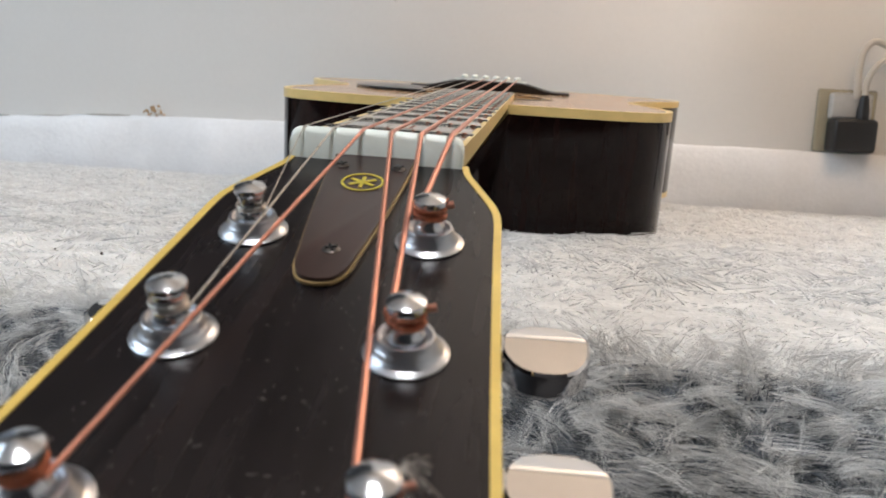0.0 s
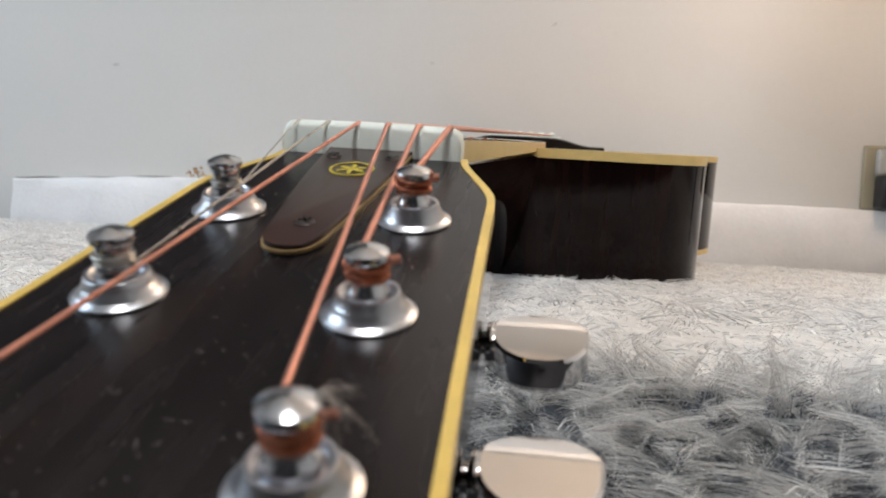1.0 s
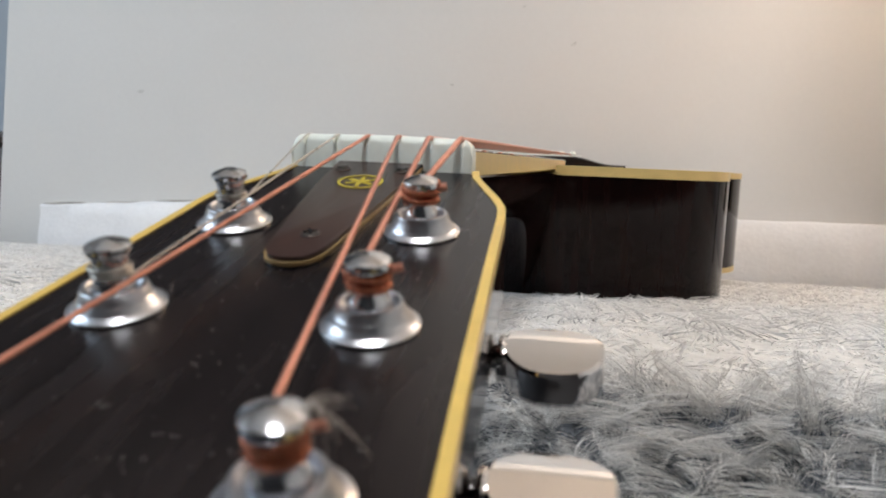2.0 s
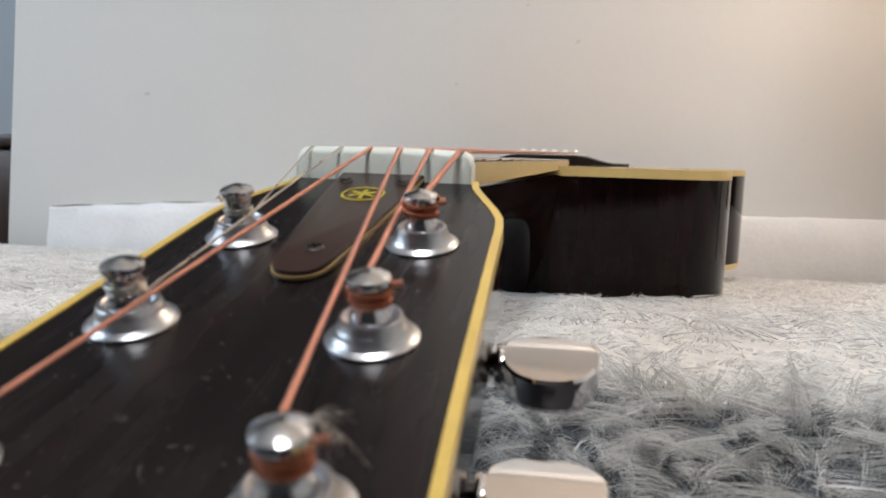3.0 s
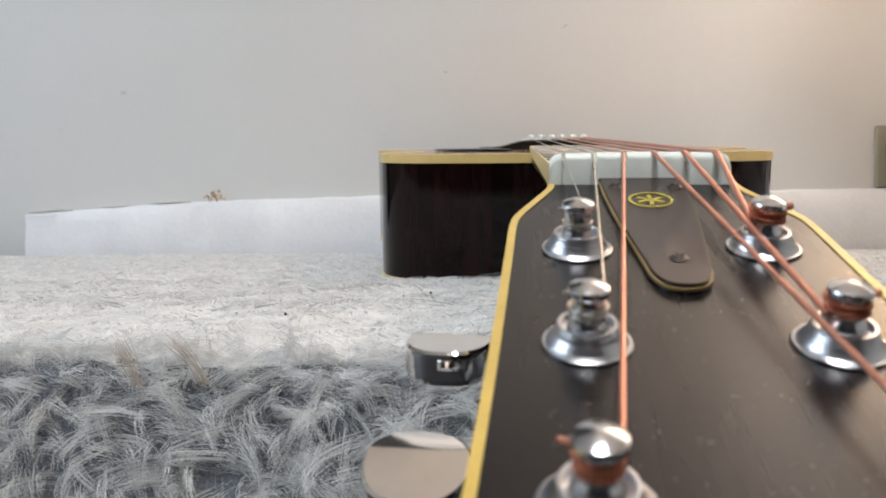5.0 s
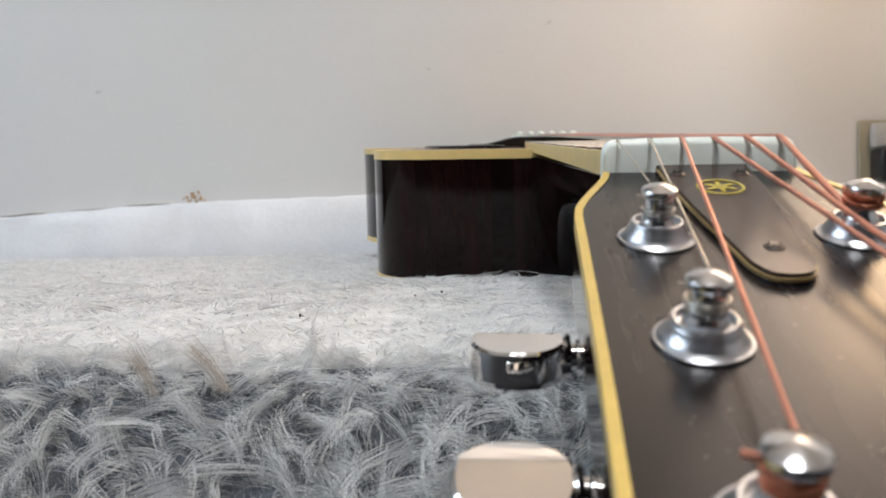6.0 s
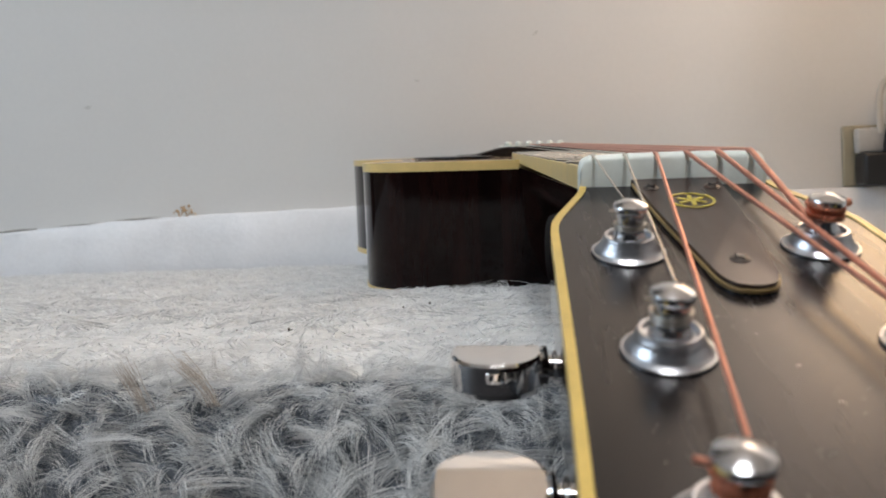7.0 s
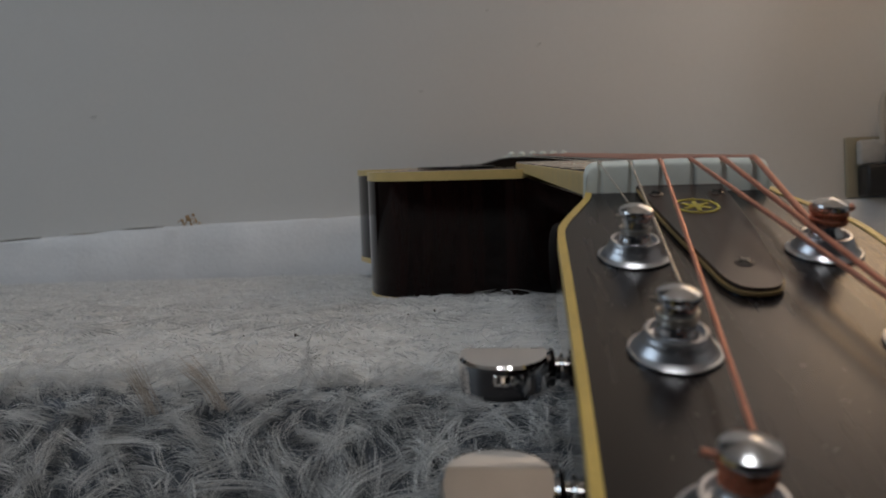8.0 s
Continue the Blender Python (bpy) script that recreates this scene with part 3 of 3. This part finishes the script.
headstock = part("headstock", slab(ring_inset(head_line[::-1], 0.0010)[::-1], -0.016, 0.0, m=HEAD), HEAD_WOOD, guitar, "dark rosewood-faced headstock", 40)
for flip in (1, -1):
    line = [(flip * x + (0.0009 if flip > 0 else 0), y) for x, y in half_line]
    band_mesh = strip(line, -flip * 0.0016, -0.0028, 0.00025)
    band_mesh.transform(HEAD)
    part("headstock_binding", band_mesh, EDGE_CREAM, headstock, "yellowed cream binding", 35)
    under = strip(line, -flip * 0.0016, -0.0162, -0.0029)
    under.transform(HEAD)
    part("headstock_side", under, LACQUER, headstock, "dark lacquered edge", 35)

# truss rod cover: brown plate over a cream layer
cover_half = [(0.0100, 0.0), (0.0096, -0.012), (0.0082, -0.030), (0.0062, -0.048), (0.0054, -0.0550), (0.0038, -0.0590), (0.0014, -0.0604)]
cover_line = [(p.x, p.y) for p in smooth_line([(x, y, 0) for x, y in cover_half] + [(-x, y, 0) for x, y in cover_half[::-1]], 6)]
cover = part("truss_rod_cover", slab(ring_inset(cover_line[::-1], 0.0004)[::-1], 0.0010, 0.0019, 0.0002, 1, HEAD), COVER, headstock, "scratched brown cover plate")
part("cover_edge", slab(cover_line, 0.0005, 0.0011, 0.0002, 2, HEAD), COVER_EDGE, headstock, "cream edge of the cover plate")
part("cover_foot", slab(ring_inset(cover_line[::-1], 0.0001)[::-1], 0.0, 0.0006, 0, 1, HEAD), BLACK, headstock, "dark lower edge")
for x, y in ((-0.0068, -0.0074), (0.0068, -0.0074), (0.0004, -0.0492)):
    screw = lathe([(0.0018, 0.0016), (0.0018, 0.0020), (0.0012, 0.0023), (0, 0.0024)], 18)
    screw.transform(HEAD @ pose(x, y, 0))
    part("screw", screw, DULL, headstock, "small dulled cross-head screw")
    cross = bmesh.new()
    for turn in (25, 115):
        box(cross, (-0.0012, -0.0002, 0.0022), (0.0012, 0.0002, 0.00255), m=HEAD @ pose(x, y, 0, 0, 0, turn))
    part("screw_slot", cross, BLACK, headstock)
ring = lathe([(0.0043, 0.0018), (0.0043, 0.00205), (0.00485, 0.00205), (0.00485, 0.0018)], 48)
ring.transform(HEAD @ pose(0, -0.0168, 0))
part("emblem_ring", ring, GOLD, headstock, "yellow ring")
for turn in (30, 90, 150):
    bar = boxed((-0.0032, -0.00042, 0.0018), (0.0032, 0.00042, 0.00205))
    bar.transform(HEAD @ pose(0, -0.0168, 0, 0, 0, turn))
    part("emblem_bar", bar, GOLD, headstock, "yellow bar")

# ---- tuners and strings ----
POSTS = [(-0.0175, 0.0407, "steel"), (-0.0182, 0.0780, "steel"), (-0.0197, 0.1146, "copper"),
         (0.0208, 0.1143, "copper"), (0.0189, 0.0775, "copper"), (0.0180, 0.0400, "copper")]
BUTTON_X = {0: 0.0336, 1: 0.0352, 2: 0.0370, 3: 0.0370, 4: 0.0352, 5: 0.0336}
POST_LIFT = [0.0, 0.0, 0.0, 0.0003, 0.0, 0.0]
GAUGE = [0.00017, 0.00026, 0.00042, 0.00050, 0.00058, 0.00066]
TURN_OF_BUTTON = {0: -9, 1: 14, 2: 10, 3: 4, 4: 8, 5: 9}


def button_mesh():
    """A kidney-shaped button with a ridge across its upper face; x runs outwards from the shaft."""
    bm = bmesh.new()
    steps, levels = 40, [(-0.0036, 0.86), (-0.0033, 0.95), (-0.0022, 1.0), (0.0022, 1.0), (0.0031, 0.975), (0.0036, 0.91)]
    rings = []
    for h, grow in levels:
        ring = []
        for i in range(steps):
            a = 2 * math.pi * i / steps
            c, q = math.cos(a), math.sin(a)
            x = 0.0090 + 0.0090 * math.copysign(abs(c) ** 0.82, c) * grow
            y = 0.0083 * math.copysign(abs(q) ** 0.9, q) * grow * (1 - 0.16 * max(0, -c) ** 2)
            z = h
            if h > 0 and y > 0.0030:
                z -= (y - 0.0030) * 0.42 * (h / 0.0036)
            ring.append(bm.verts.new((x, y, z)))
        rings.append(ring)
    for a, b in zip(rings, rings[1:]):
        for i in range(steps):
            j = (i + 1) % steps
            bm.faces.new((a[i], a[j], b[j], b[i]))
    bm.faces.new(rings[0][::-1])
    top = rings[-1]
    # the upper face: front part flat, back part sloping, meeting at the ridge
    start = next(k for k, v in enumerate(top) if v.co.y > 0.0030)
    order = top[start:] + top[:start]
    rear = [v for v in order if v.co.y > 0.0030]
    front = [v for v in order if v.co.y <= 0.0030]
    bm.faces.new(front)
    bm.faces.new([front[-1]] + rear + [front[0]])
    return bm


SMALLER = Matrix.Diagonal((0.93, 0.93, 0.95, 1))


def tuner(i):
    x, u, _ = POSTS[i]
    at = HEAD @ pose(x, -u, 0)
    side = 1 if x > 0 else -1
    # a flared cone with fine turning marks, a narrow rim and a well round the post
    bell = smooth_line([(0.00695, 0.00062, 0), (0.00640, 0.00100, 0), (0.00590, 0.00160, 0), (0.00550, 0.00230, 0), (0.00518, 0.00305, 0), (0.00495, 0.00370, 0)], 5)
    marks = random.Random(31 + i)
    flare = [(p.x + marks.uniform(-0.00004, 0.00004), p.y) for p in bell]
    bushing = lathe([(0, 0.0001), (0.0072, 0.0001), (0.0074, 0.00028), (0.0074, 0.00048), (0.0072, 0.0006)] + flare
                    + [(0.00486, 0.00388), (0.0046, 0.00394), (0.0043, 0.00388), (0.0041, 0.0036), (0.0040, 0.0030), (0.0028, 0.0028)], 56)
    bushing.transform(at @ SMALLER)
    machine = part("tuning_machine", bushing, SATIN, guitar, "flared chrome bushing", 25)
    seat = lathe([(0.0068, 0.0), (0.0074, 0.00002), (0.0074, 0.00018), (0.0068, 0.0002)], 40)
    seat.transform(at @ Matrix.Diagonal((0.95, 0.95, 1, 1)))
    part("seat_ring", seat, BLACK, machine, "thin dark ring round the bushing")
    lift = POST_LIFT[i]
    waist = 0.0021 if POSTS[i][2] == "copper" else 0.0026
    post = lathe([(0.0034, 0.0022), (0.0034, 0.0034), (0.0032, 0.0041), (0.0030, 0.0044), (0.5 * waist + 0.00155, 0.0049 + lift * 0.4), (waist + 0.0001, 0.0058 + lift * 0.7),
                  (waist, 0.0070 + lift), (waist + 0.0002, 0.0083 + lift), (0.0027, 0.0087 + lift), (0.0033, 0.0090 + lift), (0.0034, 0.0092 + lift), (0.0034, 0.0099 + lift),
                  (0.00325, 0.0102 + lift), (0.0024, 0.0106 + lift), (0.0012, 0.0110 + lift), (0.0004, 0.0112 + lift), (0, 0.0112 + lift)], 36)
    post.transform(at @ SMALLER)
    part("post", post, CHROME, machine, "waisted chrome post with a domed cap", 25)
    eye = lathe([(0.0009, -0.0030), (0.0009, 0.0030)], 12)
    eye.faces.new([v for v in eye.verts if v.co.z > 0])
    eye.faces.new([v for v in eye.verts if v.co.z < 0][::-1])
    eye.transform(at @ pose(0, 0, 0.0074 + lift, 90, 0, 50 * side) @ Matrix.Diagonal((0.8, 0.8, 0.72, 1)))
    part("string_hole", eye, BLACK, machine)
    shaft_at = HEAD @ pose(0, -(u + 0.0070), -0.0204)
    if side < 0:
        shaft_at = shaft_at @ Matrix.Diagonal((-1, 1, 1, 1))
    turned = pose(0, 0, 0, 0, 90, 0)
    shaft = lathe([(0, 0.024), (0.0018, 0.024), (0.0018, 0.0312), (0.0027, 0.0314), (0.0030, 0.0319), (0.0027, 0.0324), (0.0020, 0.0326), (0.0020, 0.0330),
                   (0.0031, 0.0332), (0.0034, 0.0338), (0.0031, 0.0344), (0.0024, 0.0346), (0.0024, 0.0352), (0.0040, 0.0355), (0.0042, 0.0363), (0.0036, 0.0370), (0, 0.037)], 28)
    shaft.transform(shaft_at @ pose(BUTTON_X[i] - 0.0360, 0, 0) @ turned)
    part("button_shaft", shaft, MIRROR, machine, "ringed chrome shaft", 25)
    button = button_mesh()
    button.transform(shaft_at @ pose(BUTTON_X[i], 0, 0, TURN_OF_BUTTON[i]))
    part("button", button, MIRROR, machine, "polished chrome tuning button", 20)
    case = boxed((0.010, -0.011, -0.008), (0.027, 0.013, 0.0043), 0.002)
    case.transform(shaft_at)
    part("gear_housing", case, CHROME, machine)


for i in range(6):
    tuner(i)


def string(i):
    x, u, kind = POSTS[i]
    r = GAUGE[i]
    mat = COPPER if kind == "copper" else STEEL
    side = 1 if x > 0 else -1
    wrap = (0.0020 if kind == "copper" else 0.00245) + r
    low = 0.0048 + POST_LIFT[i]
    to_head = HEAD.inverted()
    slot = to_head @ Vector((SLOTS[i], 0.0005, 0.1069))
    leave = Vector((x - side * wrap, -u, low + r))
    run = [HEAD @ leave, HEAD @ slot]
    over = [Vector((SLOTS[i], 0.0020, 0.1072)), Vector((SLOTS[i], 0.0045, 0.1071)), Vector((ENDS[i] * 0.985, 0.6295, TOP + 0.0113 + r)), Vector((ENDS[i], 0.640, TOP + 0.0100))]
    line = [run[0].lerp(run[1], k / 6) for k in range(7)] + over
    ob = part("string", tube(line, r, 8), mat, guitar, "copper-wound string" if kind == "copper" else "plain steel string")
    turns = 2.5 if kind == "copper" else 3.0
    if i in (2, 3):
        turns = 2.7
    step = 2.15 * r
    ribs = int(turns * 30) if kind == "copper" else int(turns * 12)
    pts, radii = [], []
    fine = 6 if kind == "copper" else 2
    for k in range(ribs * fine + 1):
        s = k / (ribs * fine)
        a = math.pi * (side > 0) + side * -2 * math.pi * turns * s
        rise = low + r + step * turns * s
        wide = wrap + (0.0003 if s > 0.7 else 0) * math.sin(9 * s)
        pts.append(HEAD @ Vector((x + wide * math.cos(a), -u + wide * math.sin(a), rise)))
        radii.append(r * (0.74 + 0.42 * abs(math.sin(math.pi * k / fine)) ** 0.7) if kind == "copper" else r)
    part("winding", tube(pts, radii, 8), WINDING if kind == "copper" else mat, ob, "copper coils round the post" if kind == "copper" else "steel coils round the post", 60)
    a = math.radians(20 if side > 0 else 160)
    out = Vector((math.cos(a), math.sin(a) * 0.6, 0.15))
    start = Vector((x, -u, 0.0077 + POST_LIFT[i])) + out * 0.0024
    tail = tube([HEAD @ start, HEAD @ (start + out * (0.0024 if kind == "copper" else 0.0016))], r * 1.1, 8)
    part("string_end", tail, mat, ob, "clipped string end")


for i in range(6):
    string(i)


def fibres(name, make, amount, mat, parent, label, width=0.00007):
    bm = bmesh.new()
    for k in range(amount):
        tube(make(k), width, 3, bm)
    ob = part(name, bm, mat, parent, label, 0)
    ob["kind"] = "stuff"
    return ob


lint_rng = random.Random(11)


def tuft(k):
    g = lint_rng.gauss
    base = Vector((0.0203 + 0.0028, -0.1143 + 0.001, 0.0103))
    way = Vector((abs(g(0.0022, 0.0008)), g(0.001, 0.0018), g(0.0012, 0.0012)))
    bend = Vector((g(0, 0.001), g(-0.001, 0.001), -abs(g(0.003, 0.002))))
    return [HEAD @ (base + way * s + bend * s * s) for s in (0, 0.3, 0.6, 0.85, 1.0)]


def lint(k):
    u, x = lint_rng.uniform(0.02, 0.15), lint_rng.uniform(-0.026, 0.026)
    a, size = lint_rng.uniform(0, 6.3), abs(lint_rng.gauss(0, 0.00015)) + 0.00008
    p, d = Vector((x, -u, 0.0001)), Vector((math.cos(a), math.sin(a), 0)) * size
    e = Vector((-d.y, d.x, 0)) * lint_rng.uniform(-0.7, 0.7)
    return [HEAD @ (p - d), HEAD @ (p + e), HEAD @ (p + d)]


fibres("lint_tuft", tuft, 24, STRAW, headstock, "tuft of brownish lint caught at a post", 0.00004)
fibres("dust", lint, 300, DUST, headstock, "pale specks and threads of dust", 0.00003)

# ---- the rug ----
rug = tagged(empty("rug", pose(0, 0, FLOOR_Z)), "grey-white shaggy rug with long blue-grey pile", "rug")
RUG = (-1.25, 1.35, -0.050, 0.80)


def ease(a, b, v):
    s = np.clip((v - a) / (b - a), 0, 1)
    return s * s * (3 - 2 * s)


def ripple(x, y):
    return (0.5 * np.sin(31 * x + 9 * y + 1.1) * np.sin(27 * y - 8 * x) + 0.3 * np.sin(71 * x - 43 * y + 2) + 0.2 * np.sin(118 * y + 90 * x))


def brow(x, y):
    """The brow of the rug comes nearer on its east side."""
    return 0.020 * ease(0.02, 0.11, x) * (1 - ease(0.10, 0.40, y))


def ground(x, y):
    """The height of the rug's ground: flat behind, falling away towards its near side."""
    y = y + brow(x, y)
    return -0.0026 - 0.008 * (1 - ease(0.010, 0.055, y)) - 0.046 * (1 - ease(-0.050, 0.032, y)) + 0.0016 * ripple(x, y)


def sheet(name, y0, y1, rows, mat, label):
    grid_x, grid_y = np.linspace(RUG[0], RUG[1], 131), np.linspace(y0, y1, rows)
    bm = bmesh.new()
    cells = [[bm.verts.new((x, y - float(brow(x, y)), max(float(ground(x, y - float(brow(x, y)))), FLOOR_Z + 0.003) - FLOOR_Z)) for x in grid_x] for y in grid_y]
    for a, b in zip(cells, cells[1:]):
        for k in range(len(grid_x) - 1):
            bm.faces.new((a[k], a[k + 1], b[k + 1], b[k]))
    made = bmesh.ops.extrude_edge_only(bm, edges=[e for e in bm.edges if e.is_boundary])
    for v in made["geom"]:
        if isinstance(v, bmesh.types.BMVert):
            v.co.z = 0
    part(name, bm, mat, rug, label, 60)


# The near sheet's colour is darkened to stand for shade between locks.
sheet("shaded_ground", RUG[2], 0.028, 18, RUG_SHADED, "near ground, coloured dark for the shade between locks")
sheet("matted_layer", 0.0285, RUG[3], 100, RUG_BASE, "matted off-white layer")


def pile(name, seed, x0, x1, y0, y1, gap, strands, segments, length, width, lay, label, tight_range, tip_from=0.0, spread=0.2, tip_to=1.0, root=0.5, curl_by=0.16):
    """Locks of fibres on a jittered grid; lay(x, y) gives heading, lean, droop and length of each lock."""
    rng = np.random.default_rng(seed)
    gx, gy = np.meshgrid(np.arange(x0, x1, gap), np.arange(y0, y1, gap))
    cx = gx.ravel() + rng.normal(0, gap * 0.45, gx.size)
    cy = gy.ravel() + rng.normal(0, gap * 0.45, gx.size)
    heading, lean, droop, size = lay(cx, cy, rng)
    cy = cy - brow(cx, cy)
    n = cx.size * strands
    pick = np.repeat(np.arange(cx.size), strands)
    rx, ry = cx[pick] + rng.normal(0, gap * root, n), cy[pick] + rng.normal(0, gap * root, n)
    reach = length * size[pick] * rng.uniform(0.65, 1.15, n)
    head = heading[pick] + rng.normal(0, spread, n)
    tight = rng.uniform(*tight_range, n)
    s = np.linspace(0, 1, segments + 1)[None, :]
    wave, turns, shift = rng.normal(0, curl_by, cx.size)[pick], rng.uniform(3, 6, cx.size)[pick], rng.uniform(0, 3, cx.size)[pick]
    curl = wave[:, None] * (np.sin(s * turns[:, None] + shift[:, None]) - np.sin(shift)[:, None]) + rng.normal(0, 0.025, n)[:, None] * np.sin(s * rng.uniform(2, 5, n)[:, None])
    out = reach[:, None] * (lean[pick][:, None] * s ** 1.4)
    px = rx[:, None] + np.cos(head)[:, None] * out - np.sin(head)[:, None] * curl * reach[:, None] + ((cx[pick] - rx) * tight)[:, None] * s ** 1.5
    py = ry[:, None] + np.sin(head)[:, None] * out + np.cos(head)[:, None] * curl * reach[:, None] + ((cy[pick] - ry) * tight)[:, None] * s ** 1.5
    up = np.sqrt(np.clip(1 - 0.75 * lean[pick] ** 2, 0.05, 1))
    pz = np.maximum(ground(rx, ry), FLOOR_Z + 0.003)[:, None] - 0.001 + reach[:, None] * (up[:, None] * s - droop[pick][:, None] * s ** 2.2) + reach[:, None] * 0.018 * rng.normal(0, 1, n)[:, None] * s
    path = np.stack([px, py, pz], -1)
    spin = rng.uniform(0, 2 * np.pi, n)
    across = np.stack([np.cos(spin), np.sin(spin), rng.normal(0, 0.3, n)], -1)
    way = path[:, -1] - path[:, 0]
    side = np.cross(way, across)
    side /= np.linalg.norm(side, axis=1, keepdims=True) + 1e-9
    taper = (width * np.array([1.0 - 0.8 * (k / segments) ** 1.6 for k in range(segments + 1)]))[None, :, None] * rng.uniform(0.6, 1.3, n)[:, None, None]
    verts = np.stack([path - side[:, None] * taper, path + side[:, None] * taper], 2).reshape(-1, 3)
    verts[:, 2] -= FLOOR_Z
    base = (np.arange(n) * (segments + 1) * 2)[:, None]
    k = (np.arange(segments) * 2)[None, :]
    quads = np.stack([base + k, base + k + 1, base + k + 3, base + k + 2], -1).reshape(-1, 4).astype(np.int32)
    me = bpy.data.meshes.new(name)
    me.vertices.add(len(verts))
    me.vertices.foreach_set("co", verts.astype(np.float32).ravel())
    me.loops.add(quads.size)
    me.loops.foreach_set("vertex_index", quads.ravel())
    me.polygons.add(len(quads))
    me.polygons.foreach_set("loop_start", np.arange(0, quads.size, 4, dtype=np.int32))
    me.update(calc_edges=True)
    tone = np.clip(0.65 * rng.uniform(0, 1, cx.size)[pick] + 0.35 * rng.uniform(0, 1, n), 0, 1)
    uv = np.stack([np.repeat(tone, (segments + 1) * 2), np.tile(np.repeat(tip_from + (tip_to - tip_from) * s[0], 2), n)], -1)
    layer = me.uv_layers.new(name="UVMap")
    layer.data.foreach_set("uv", uv[quads.ravel()].astype(np.float32).ravel())
    me.polygons.foreach_set("use_smooth", np.ones(len(quads), dtype=bool))
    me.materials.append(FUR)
    ob = new(name, me)
    ob.parent = rug
    return tagged(ob, label, kind="stuff")


def lay_near(x, y, rng):
    n = x.size
    crest, left, right = ease(0.012, 0.034, y), ease(0.0, 0.10, -x), ease(0.0, 0.06, x)
    heading = -math.pi / 2 + 0.72 * left - 0.12 * right + 0.34 * ripple(x * 1.3, y * 1.3) + 0.22 * ripple(x * 4.1, y * 4.1) + rng.normal(0, 0.24, n) * (1 + 0.8 * crest)
    lean = np.clip(0.78 - 0.12 * crest - 0.16 * right + 0.16 * rng.normal(0, 1, n), 0.12, 1.0)
    droop = np.clip(0.95 - 0.52 * crest - 0.20 * right + 0.22 * rng.normal(0, 1, n), 0.0, 1.3)
    size = (1 - 0.30 * crest) * rng.uniform(0.6, 1.25, n)
    return heading, lean, droop, size


def lay_crest(x, y, rng):
    n = x.size
    back = ease(0.0, 0.04, y)
    heading = -math.pi / 2 + 0.6 * ripple(x, y) + rng.normal(0, 0.7, n)
    return heading, np.clip(0.55 + 0.35 * back + 0.2 * rng.normal(0, 1, n), 0.1, 1.0), np.clip(0.15 + 0.12 * rng.normal(0, 1, n), 0, 0.5), (1 - 0.35 * back) * rng.uniform(0.6, 1.2, n)


def lay_far(x, y, rng):
    heading = rng.uniform(0, 2 * math.pi, x.size)
    lean = np.clip(0.85 + 0.15 * rng.normal(0, 1, x.size), 0.4, 1.05)
    droop = np.clip(0.25 + 0.1 * rng.normal(0, 1, x.size), 0, 0.5)
    return heading, lean, droop, rng.uniform(0.6, 1.25, x.size)


def lay_crease(x, y, rng):
    n = x.size
    return rng.uniform(0, 2 * math.pi, n), rng.uniform(0.6, 1.0, n), rng.uniform(0.1, 0.3, n), rng.uniform(0.3, 1.2, n)


# tip_from and tip_to choose how much of the shade-darkened root colour shows.
pile("under_shag", 9, -0.36, 0.36, -0.045, 0.026, 0.0046, 22, 3, 0.0100, 0.00012, lay_near, "short under-fibres, darkened for shade among the locks", (0.2, 0.8), 0.08, 0.3, 0.54)
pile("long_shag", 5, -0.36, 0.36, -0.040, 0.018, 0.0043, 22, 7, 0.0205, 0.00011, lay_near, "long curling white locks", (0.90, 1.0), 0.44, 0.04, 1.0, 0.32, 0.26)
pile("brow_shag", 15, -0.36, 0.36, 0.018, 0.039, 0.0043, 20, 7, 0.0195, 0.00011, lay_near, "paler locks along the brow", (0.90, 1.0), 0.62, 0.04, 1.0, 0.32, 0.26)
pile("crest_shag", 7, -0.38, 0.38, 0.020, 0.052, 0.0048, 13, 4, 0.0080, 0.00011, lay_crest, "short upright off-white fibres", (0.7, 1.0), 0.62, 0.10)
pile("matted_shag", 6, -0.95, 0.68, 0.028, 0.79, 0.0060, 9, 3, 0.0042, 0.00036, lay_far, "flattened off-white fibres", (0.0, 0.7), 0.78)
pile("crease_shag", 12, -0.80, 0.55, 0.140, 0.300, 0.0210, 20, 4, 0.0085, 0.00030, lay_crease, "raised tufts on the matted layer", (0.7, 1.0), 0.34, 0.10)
tuft_rng = random.Random(4)
for x, y, lean in ((-0.139, 0.008, -0.003), (-0.121, 0.014, -0.005)):
    def stray(k):
        g = tuft_rng.gauss
        foot, way = Vector((x + g(0, 0.0014), y + g(0, 0.0014), -0.012 - FLOOR_Z)), Vector((lean + g(0, 0.0008), g(0, 0.001), 0.0125 + g(0, 0.002)))
        return [foot + way * s + Vector((lean * s * s, 0, 0)) for s in (0, 0.35, 0.7, 1.0)]
    fibres("stray_tuft", stray, 26, STRAW, rug, "brownish upright tuft", 0.00008)
speck_rng = random.Random(8)
for k in range(9):
    crumbs("speck", (speck_rng.uniform(-0.14, 0.16), speck_rng.uniform(0.04, 0.16), 0.0025 - FLOOR_Z), (0, 0, 0), 0.0007, 1, SPECK, rug, "dark crumb on the pile", k)
